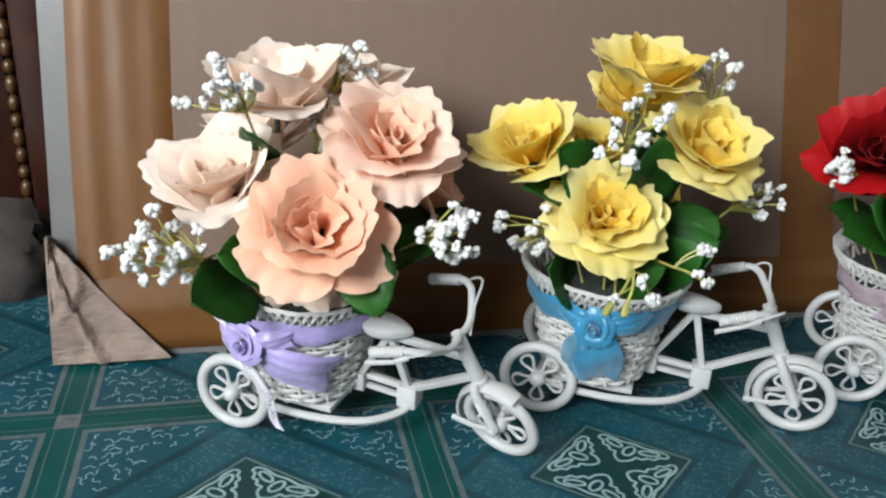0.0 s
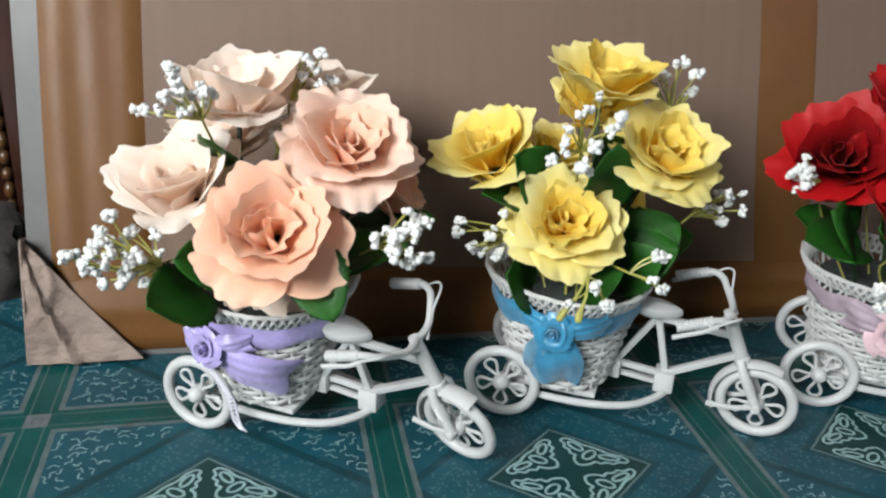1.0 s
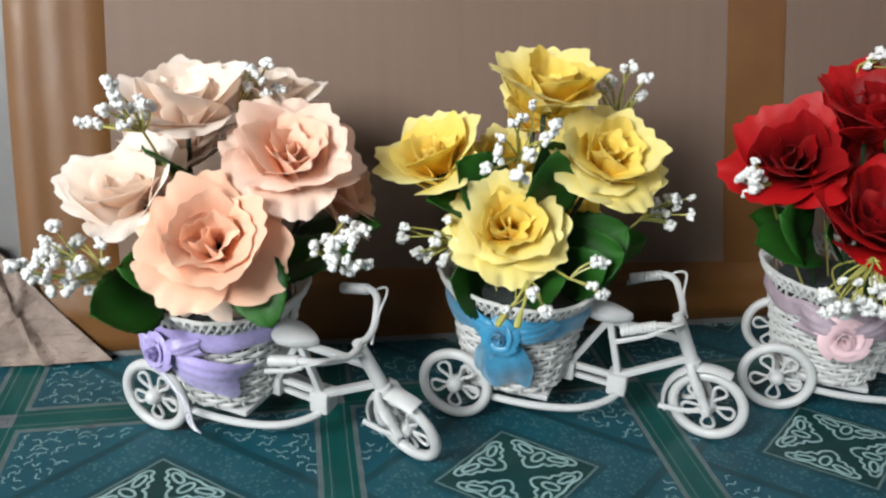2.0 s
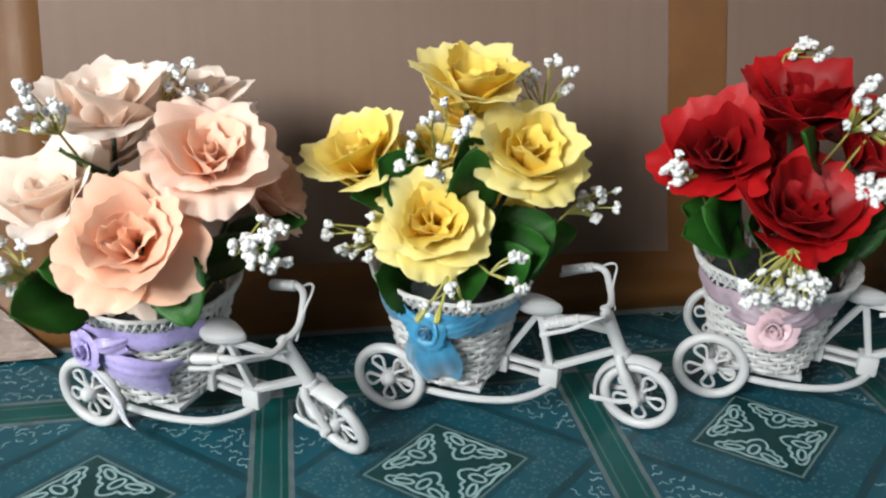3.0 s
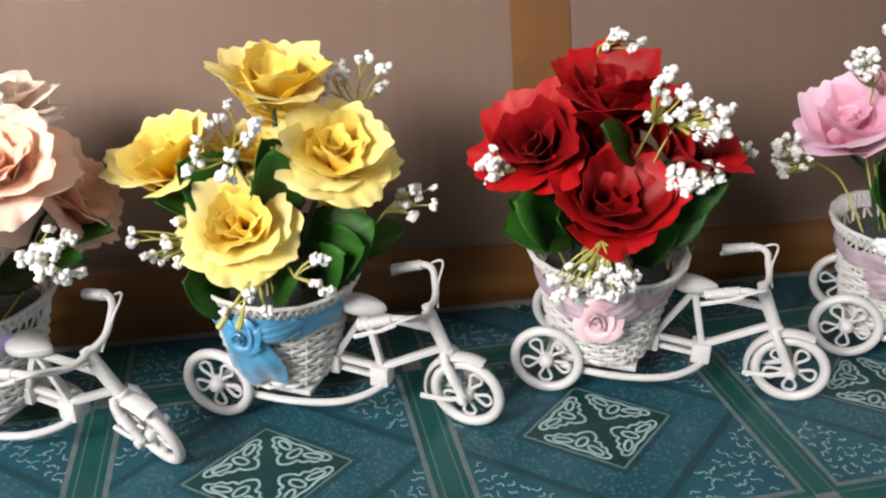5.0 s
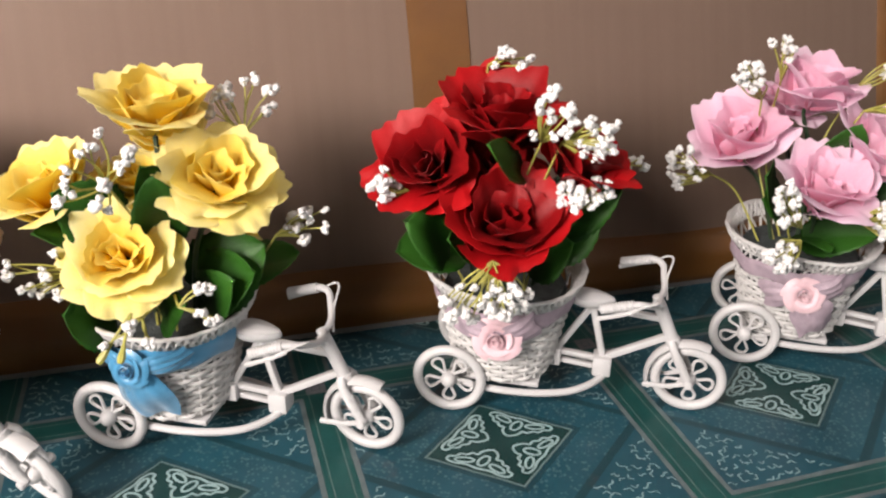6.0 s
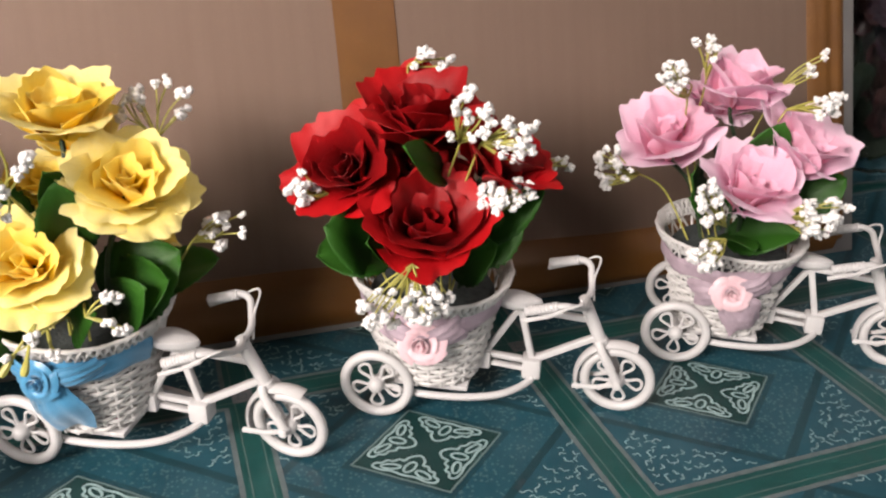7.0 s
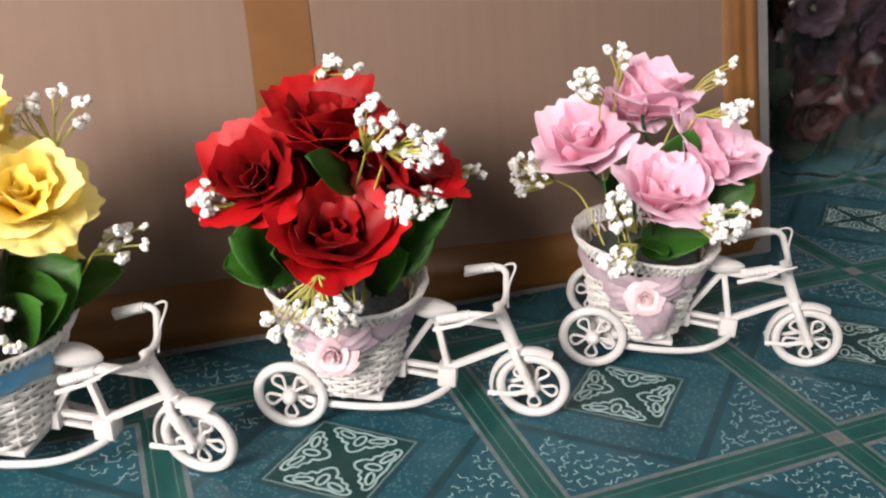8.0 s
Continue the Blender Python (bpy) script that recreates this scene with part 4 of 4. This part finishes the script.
def sprig(bouquet, foot, mid, spots, size=0.0042, seed=0):
    """A twig from foot over mid that forks to a white blossom at each of the spots."""
    rnd = random.Random(seed)
    foot, mid = Vector(foot), Vector(mid)
    bm = bmesh.new()
    bend = (foot + mid) / 2 + Vector((rnd.uniform(-0.008, 0.008), rnd.uniform(0.010, 0.025), rnd.uniform(0, 0.012)))
    tube(smooth_path([foot, bend, mid], 5), 0.0009, 5, False, bm)
    for q in spots:
        q = Vector(q)
        b = mid.lerp(q, 0.5) + Vector((rnd.uniform(-1, 1), rnd.uniform(-1, 1), rnd.uniform(-1, 1))) * 0.10 * (q - mid).length
        tube(smooth_path([mid, b, q], 4), [0.0009, 0.0009, 0.0008, 0.0008, 0.0008, 0.0007, 0.0007, 0.0007, 0.0006], 4, False, bm)
    hold = part("blossom_sprig", bm, TWIG, bouquet, "white baby's breath on yellow-green twigs")
    for k, q in enumerate(spots):
        ob = part("blossom", blossom_mesh(k + seed), BLOSSOM, hold)
        s = size * rnd.uniform(0.70, 1.25)
        ob.matrix_basis = Matrix.Translation(q) @ pose(0, 0, 0, rnd.uniform(0, 360), rnd.uniform(0, 360)) @ Matrix.Diagonal((s, s, s, 1))


def cloud(centre, spread, count, seed):
    """Some spots scattered in a flattened cloud."""
    rnd = random.Random(seed)
    out = []
    while len(out) < count:
        d = Vector((rnd.uniform(-1, 1), rnd.uniform(-1, 1), rnd.uniform(-1, 1)))
        if d.length <= 1:
            p = Vector((centre[0] + d.x * spread[0], centre[1] + d.y * spread[1], centre[2] + d.z * spread[2]))
            if all((p - o).length > 0.0055 for o in out):
                out.append(p)
        elif rnd.random() < 0.002:
            break
    return out


def bouquet(stand, label, roses, leaves, sprigs):
    x, y, turn = STANDS[stand]
    at = pose(x, y, 0, 0, 0, turn) @ Vector((BX, 0, 0.090))
    b = thing("rose_bouquet", Matrix.Identity(4), label, "artificial flowers", "bouquets in the tricycle baskets")
    foam = lathe([(0.0450, -0.020), (0.0495, 0.006), (0.0470, 0.0100), (0.0005, 0.0130)], 30)
    bmesh.ops.translate(foam, vec=at, verts=foam.verts)
    part("flower_foam", foam, FOAM, b, "dark flower foam")
    foot = at + Vector((0, 0, 0.008))
    for k, (place, axis, radius, mat, words, rings) in enumerate(roses):
        f = foot + Vector((place[0] - at.x, place[1] - at.y, 0)) * 0.35
        rose(b, place, axis, radius, mat, words, f, seed=stand * 10 + k, rings=rings, spin=37 * k + 20 * stand)
    for k, (a, c, w, face) in enumerate(leaves):
        leaf(b, a, c, w, face, k + stand)
    for k, (mid, spots, size) in enumerate(sprigs):
        m = Vector(mid)
        f = foot + Vector((m.x - at.x, m.y - at.y, 0)) * 0.4
        sprig(b, f, m, spots, size, stand * 20 + k)
    return b


def bud(bouquet, a, b):
    """A drooping yellow-green bud on its stalk."""
    a, b = Vector(a), Vector(b)
    pts = smooth_path([a, a.lerp(b, 0.4) + Vector((0, -0.004, 0.002)), b.lerp(a, 0.2), b], 4)
    n = len(pts)
    part("bud", tube(pts, [0.0010 + 0.0016 * max(0.0, math.sin(math.pi * (k / n - 0.45) / 0.55)) for k in range(n)], 7), TWIG, bouquet, "yellow-green drooping bud")


V, U = (0, -0.8, 0.6), (0, -0.35, 0.9)
bouquet(0, "peach and cream cloth roses with white baby's breath in a basket",
        (((0.156, 0.000, 0.258), (0.02, -0.36, 0.93), 0.055, CREAM, "cream cloth rose", 4),
         ((0.112, -0.022, 0.202), (-0.30, -0.60, 0.74), 0.055, CREAM, "pale cream-peach cloth rose", 4),
         ((0.227, -0.050, 0.231), (0.10, -0.74, 0.64), 0.047, PEACH, "pale peach cloth rose", 5),
         ((0.173, -0.088, 0.186), (-0.04, -0.80, 0.52), 0.050, WARM_PEACH, "deep peach cloth rose", 5),
         ((0.270, 0.000, 0.186), (0.85, -0.30, 0.40), 0.046, PEACH, "peach cloth rose", 5),
         ((0.140, 0.035, 0.215), (-0.20, -0.10, 0.95), 0.045, CREAM, "cream cloth rose", 5),
         ((0.216, 0.036, 0.252), (0.30, 0.00, 0.95), 0.045, CREAM, "cream cloth rose", 5),
         ((0.172, -0.066, 0.134), (-0.05, -0.90, -0.20), 0.044, CREAM, "cream cloth rose hanging over the rim", 4)),
        (((0.150, 0.000, 0.185), (0.133, -0.045, 0.224), 0.026, U), ((0.165, -0.01, 0.18), (0.185, -0.045, 0.205), 0.030, U),
         ((0.130, -0.050, 0.125), (0.098, -0.090, 0.132), 0.040, V), ((0.150, -0.04, 0.135), (0.118, -0.072, 0.158), 0.034, V),
         ((0.195, -0.050, 0.118), (0.222, -0.090, 0.152), 0.036, V), ((0.205, -0.03, 0.13), (0.262, -0.045, 0.152), 0.038, U),
         ((0.225, 0.0, 0.14), (0.285, -0.03, 0.158), 0.032, U), ((0.194, -0.074, 0.164), (0.208, -0.108, 0.130), 0.034, (0, -0.9, 0.3))),
        (((0.135, -0.045, 0.238), cloud((0.122, -0.050, 0.258), (0.022, 0.012, 0.020), 12, 1) + [Vector((0.098, -0.030, 0.240))], 0.0044),
         ((0.105, -0.062, 0.150), cloud((0.082, -0.070, 0.160), (0.032, 0.022, 0.030), 26, 2), 0.0050),
         ((0.240, -0.070, 0.160), cloud((0.256, -0.084, 0.170), (0.019, 0.012, 0.021), 20, 3), 0.0048),
         ((0.190, 0.010, 0.235), cloud((0.208, 0.010, 0.258), (0.018, 0.010, 0.015), 8, 4), 0.0042),
         ((0.180, 0.010, 0.200), cloud((0.182, 0.000, 0.216), (0.012, 0.010, 0.014), 6, 5), 0.0038)))
yellow_bunch = bouquet(1, "yellow cloth roses with green leaves and white baby's breath",
        (((0.404, -0.028, 0.271), (0.05, -0.36, 0.92), 0.051, YELLOW, "yellow cloth rose", 4),
         ((0.321, -0.016, 0.217), (-0.42, -0.46, 0.80), 0.049, YELLOW, "yellow cloth rose", 4),
         ((0.442, -0.062, 0.226), (0.10, -0.75, 0.60), 0.045, YELLOW, "yellow cloth rose", 5),
         ((0.370, -0.066, 0.178), (-0.10, -0.80, 0.52), 0.044, YELLOW, "yellow cloth rose", 5),
         ((0.385, 0.012, 0.205), (-0.10, -0.40, 0.80), 0.032, YELLOW, "yellow cloth rose", 5),
         ((0.408, 0.006, 0.240), (0.05, -0.55, 0.75), 0.040, YELLOW, "yellow cloth rose", 4),
         ((0.452, 0.000, 0.160), (0.60, -0.45, 0.35), 0.036, YELLOW, "yellow cloth rose", 4),
         ((0.345, 0.020, 0.190), (-0.60, 0.00, 0.60), 0.036, YELLOW, "yellow cloth rose", 4)),
        (((0.372, -0.030, 0.175), (0.340, -0.050, 0.212), 0.042, V), ((0.375, -0.020, 0.165), (0.318, -0.035, 0.178), 0.036, U),
         ((0.400, -0.045, 0.170), (0.400, -0.070, 0.222), 0.032, V), ((0.410, -0.03, 0.18), (0.392, -0.055, 0.228), 0.036, V),
         ((0.415, -0.030, 0.120), (0.462, -0.045, 0.158), 0.052, V), ((0.415, -0.03, 0.120), (0.458, -0.060, 0.145), 0.044, V),
         ((0.420, -0.040, 0.115), (0.438, -0.072, 0.145), 0.034, V), ((0.360, -0.04, 0.11), (0.330, -0.062, 0.132), 0.040, V),
         ((0.390, -0.050, 0.115), (0.405, -0.080, 0.138), 0.032, V), ((0.440, -0.01, 0.12), (0.492, -0.015, 0.132), 0.040, U)),
        (((0.372, -0.070, 0.222), [Vector(q) for q in ((0.374, -0.086, 0.262), (0.362, -0.088, 0.250), (0.368, -0.086, 0.252), (0.382, -0.090, 0.240), (0.389, -0.088, 0.247), (0.374, -0.092, 0.232), (0.354, -0.092, 0.244), (0.351, -0.094, 0.236), (0.353, -0.092, 0.228), (0.346, -0.090, 0.222), (0.368, -0.090, 0.218), (0.372, -0.088, 0.213))], 0.0046),
         ((0.462, -0.010, 0.230), cloud((0.462, 0.000, 0.250), (0.024, 0.014, 0.022), 13, 7), 0.0044),
         ((0.475, -0.040, 0.162), cloud((0.494, -0.045, 0.174), (0.020, 0.016, 0.016), 13, 8), 0.0042),
         ((0.345, -0.040, 0.152), cloud((0.318, -0.045, 0.160), (0.022, 0.014, 0.024), 13, 9), 0.0038),
         ((0.382, -0.098, 0.142), [Vector(q) for q in ((0.358, -0.112, 0.133), (0.386, -0.112, 0.132), (0.383, -0.114, 0.130), (0.376, -0.114, 0.144))], 0.0044),
         ((0.405, -0.098, 0.146), [Vector(q) for q in ((0.420, -0.104, 0.162), (0.425, -0.104, 0.160), (0.418, -0.106, 0.143), (0.424, -0.108, 0.138), (0.429, -0.106, 0.137))], 0.0044)))
bud(yellow_bunch, (0.376, -0.098, 0.146), (0.353, -0.112, 0.121))
bud(yellow_bunch, (0.376, -0.098, 0.146), (0.366, -0.114, 0.120))
bouquet(2, "deep red cloth roses with dark leaves and baby's breath",
        (((0.638, -0.054, 0.256), (-0.10, -0.38, 0.92), 0.058, RED, "deep red cloth rose", 4),
         ((0.580, -0.046, 0.214), (-0.50, -0.62, 0.52), 0.055, RED, "deep red cloth rose", 4),
         ((0.632, -0.092, 0.188), (-0.02, -0.60, 0.78), 0.059, RED, "deep red cloth rose", 4),
         ((0.698, -0.082, 0.224), (0.50, -0.48, 0.68), 0.053, RED, "deep red cloth rose", 4),
         ((0.664, -0.022, 0.242), (0.25, -0.25, 0.90), 0.046, RED, "deep red cloth rose", 5),
         ((0.648, -0.040, 0.205), (0.10, -0.70, 0.60), 0.042, RED, "deep red cloth rose", 5)),
        (((0.652, -0.066, 0.200), (0.610, -0.100, 0.236), 0.024, V), ((0.600, -0.060, 0.150), (0.566, -0.080, 0.178), 0.046, V),
         ((0.610, -0.060, 0.140), (0.560, -0.060, 0.146), 0.044, U), ((0.615, -0.07, 0.15), (0.590, -0.10, 0.172), 0.030, V),
         ((0.640, -0.070, 0.118), (0.625, -0.105, 0.145), 0.028, V), ((0.672, -0.06, 0.140), (0.706, -0.085, 0.168), 0.044, V),
         ((0.675, -0.060, 0.150), (0.722, -0.085, 0.192), 0.036, V), ((0.66, -0.06, 0.125), (0.682, -0.088, 0.150), 0.038, V),
         ((0.62, -0.04, 0.13), (0.575, -0.02, 0.150), 0.044, U), ((0.680, -0.03, 0.14), (0.730, -0.035, 0.165), 0.040, U)),
        (((0.655, -0.090, 0.232), cloud((0.658, -0.100, 0.252), (0.018, 0.008, 0.020), 11, 11), 0.0046),
         ((0.668, -0.095, 0.232), cloud((0.690, -0.106, 0.238), (0.024, 0.008, 0.018), 15, 12), 0.0046),
         ((0.672, -0.090, 0.178), cloud((0.690, -0.096, 0.192), (0.020, 0.010, 0.016), 18, 13), 0.0046),
         ((0.612, -0.118, 0.160), cloud((0.604, -0.130, 0.134), (0.036, 0.012, 0.016), 30, 14), 0.0044),
         ((0.572, -0.045, 0.188), cloud((0.552, -0.048, 0.198), (0.012, 0.012, 0.018), 10, 15), 0.0044),
         ((0.640, -0.020, 0.270), cloud((0.656, -0.020, 0.276), (0.024, 0.012, 0.010), 9, 16), 0.0044),
         ((0.725, -0.050, 0.190), cloud((0.752, -0.050, 0.192), (0.010, 0.010, 0.008), 4, 17), 0.0040)))
bouquet(3, "pink cloth roses with green leaves and white baby's breath",
        (((0.934, -0.022, 0.246), (0.10, -0.30, 0.95), 0.051, PINK, "pink cloth rose", 4),
         ((0.874, -0.008, 0.202), (-0.35, -0.52, 0.78), 0.057, PINK, "pink cloth rose", 4),
         ((0.908, -0.094, 0.182), (0.04, -0.62, 0.74), 0.057, PINK, "pink cloth rose", 4),
         ((0.972, -0.076, 0.202), (0.30, -0.60, 0.66), 0.058, PINK, "pink cloth rose", 4),
         ((0.945, 0.020, 0.220), (0.20, 0.00, 0.90), 0.040, PINK, "pink cloth rose", 5)),
        (((0.930, -0.050, 0.170), (0.938, -0.075, 0.212), 0.034, V), ((0.900, -0.030, 0.140), (0.868, -0.055, 0.172), 0.044, V),
         ((0.905, -0.070, 0.118), (0.930, -0.118, 0.140), 0.032, V), ((0.960, -0.06, 0.13), (1.000, -0.085, 0.165), 0.038, V),
         ((0.910, -0.030, 0.130), (0.880, -0.050, 0.150), 0.040, V), ((0.94, -0.03, 0.12), (0.985, -0.01, 0.14), 0.04, U),
         ((0.900, -0.060, 0.115), (0.898, -0.110, 0.130), 0.030, V)),
        (((0.905, -0.010, 0.238), cloud((0.900, -0.012, 0.266), (0.012, 0.010, 0.014), 8, 21), 0.0044),
         ((0.885, -0.015, 0.225), cloud((0.860, -0.028, 0.248), (0.016, 0.010, 0.014), 12, 22), 0.0044),
         ((0.850, -0.010, 0.160), cloud((0.822, -0.012, 0.166), (0.018, 0.016, 0.026), 20, 23), 0.0044),
         ((0.950, -0.060, 0.222), cloud((0.966, -0.088, 0.230), (0.014, 0.008, 0.012), 10, 24), 0.0046),
         ((0.965, -0.030, 0.232), cloud((0.992, -0.035, 0.252), (0.016, 0.010, 0.012), 6, 25), 0.0042),
         ((0.868, -0.110, 0.150), cloud((0.842, -0.122, 0.180), (0.010, 0.008, 0.018), 11, 26), 0.0044),
         ((0.868, -0.112, 0.140), cloud((0.840, -0.126, 0.134), (0.016, 0.008, 0.012), 11, 27), 0.0046),
         ((0.918, -0.112, 0.150), cloud((0.940, -0.128, 0.156), (0.026, 0.010, 0.018), 20, 28), 0.0046)))


# ---- beside the board ----
def carved_post():
    """The corner of a dark carved cabinet behind the board."""
    c = thing("carved_cabinet", pose(-0.42, 0.29, 0), "dark red-brown carved wooden cabinet with a beaded edge", "cabinet")
    part("side_panel", box((0.0, 0.012, 0.0), (0.338, 0.155, 1.10), 0.004), WOOD, c)
    part("corner_post", box((0.348, 0.0, 0.0), (0.392, 0.155, 1.10), 0.006), WOOD, c, "varnished red-brown post")
    bead = None
    for k in range(64):
        if bead is None:
            bead = bmesh.new()
            bmesh.ops.create_icosphere(bead, subdivisions=2, radius=0.0075)
        ob = part("bead", bead, GILT, c)
        bead = ob.data
        ob.matrix_basis = Matrix.Translation((0.343, 0.006, 0.01 + k * 0.017)) @ Matrix.Diagonal((0.8, 1, 1.15 + 0.2 * math.sin(k * 2.1), 1))
    part("plinth", box((-0.01, -0.004, 0.0), (0.396, 0.158, 0.012), 0.003), WOOD, c)


carved_post()


def cloth_heap():
    heap = bmesh.new()
    bmesh.ops.create_icosphere(heap, subdivisions=4, radius=1.0)
    for v in heap.verts:
        c = v.co.copy()
        k = 1 + 0.22 * noise.noise(c * 1.6) + 0.10 * noise.noise(c * 5)
        v.co = Vector((-0.115 + c.x * 0.085 * k, 0.235 + c.y * 0.040 * k, max(0.0, 0.030 + c.z * 0.062 * k)))
    ob = part("draped_cloth", heap, SACK, None)
    tagged(ob, "grey-brown cloth lying heaped on the floor", "cloth")


cloth_heap()


def flower_bag():
    """Dark flowers packed in a clear plastic bag."""
    bag = thing("bagged_flowers", pose(1.49, 0.315, 0), "dark plum and maroon cloth flowers packed in clear plastic", "bagged flowers")
    rnd = random.Random(9)
    for k in range(44):
        x, z = rnd.uniform(-0.15, 0.17), rnd.uniform(0.07, 0.44)
        y = rnd.uniform(-0.050, 0.03)
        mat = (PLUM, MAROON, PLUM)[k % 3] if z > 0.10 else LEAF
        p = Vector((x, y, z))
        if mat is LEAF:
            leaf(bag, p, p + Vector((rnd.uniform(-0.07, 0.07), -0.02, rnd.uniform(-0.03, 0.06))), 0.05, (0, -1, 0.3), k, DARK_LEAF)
            continue
        head = part("rose", lathe([(0.03, -0.10), (0.12, -0.06), (0.16, 0.02), (0.08, 0.08)], 10), STEM, bag)
        z_ax = Vector((rnd.uniform(-0.6, 0.6), -1, rnd.uniform(-0.2, 0.8))).normalized()
        x_ax = z_ax.orthogonal().normalized()
        m = Matrix((x_ax, z_ax.cross(x_ax), z_ax)).transposed().to_4x4()
        m.translation = p
        r = rnd.uniform(0.038, 0.052)
        head.matrix_basis = m @ Matrix.Diagonal((r, r, r, 1))
        for ring in range(1, 5):
            for q in range(RINGS[ring][0]):
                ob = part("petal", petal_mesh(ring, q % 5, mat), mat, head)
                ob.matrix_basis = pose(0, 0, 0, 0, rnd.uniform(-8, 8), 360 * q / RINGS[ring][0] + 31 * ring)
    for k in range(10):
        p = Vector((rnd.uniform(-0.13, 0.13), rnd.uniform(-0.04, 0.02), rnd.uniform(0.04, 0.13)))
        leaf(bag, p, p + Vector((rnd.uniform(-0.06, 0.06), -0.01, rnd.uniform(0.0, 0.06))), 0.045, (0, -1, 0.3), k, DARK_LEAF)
    for k in range(14):
        a = Vector((rnd.uniform(-0.10, 0.10), rnd.uniform(-0.01, 0.05), 0.004))
        part("stem", tube([a, a + Vector((rnd.uniform(-0.03, 0.03), 0.0, 0.15)), a + Vector((rnd.uniform(-0.05, 0.05), 0.0, 0.30))], 0.004, 6), STEM, bag)

    def skin(u, v):
        a = 2 * math.pi * u
        n = noise.noise(Vector((math.cos(a) * 2.5, math.sin(a) * 2.5, v * 5))) * 0.024 + noise.noise(Vector((math.cos(a) * 7, math.sin(a) * 7, v * 15))) * 0.012
        full = 0.75 + 0.25 * min(1, v * 6) + 0.1 * v
        return ((0.172 + n) * full * math.cos(a), (0.085 + n) * full * math.sin(a) * 1.0, 0.001 + 0.50 * v)

    film = part("plastic_bag", sheet(90, 60, skin, 0.0004, True), FILM, bag, "crinkled clear plastic bag", 180)
    film.visible_shadow = False


flower_bag()
floor_print(floor)
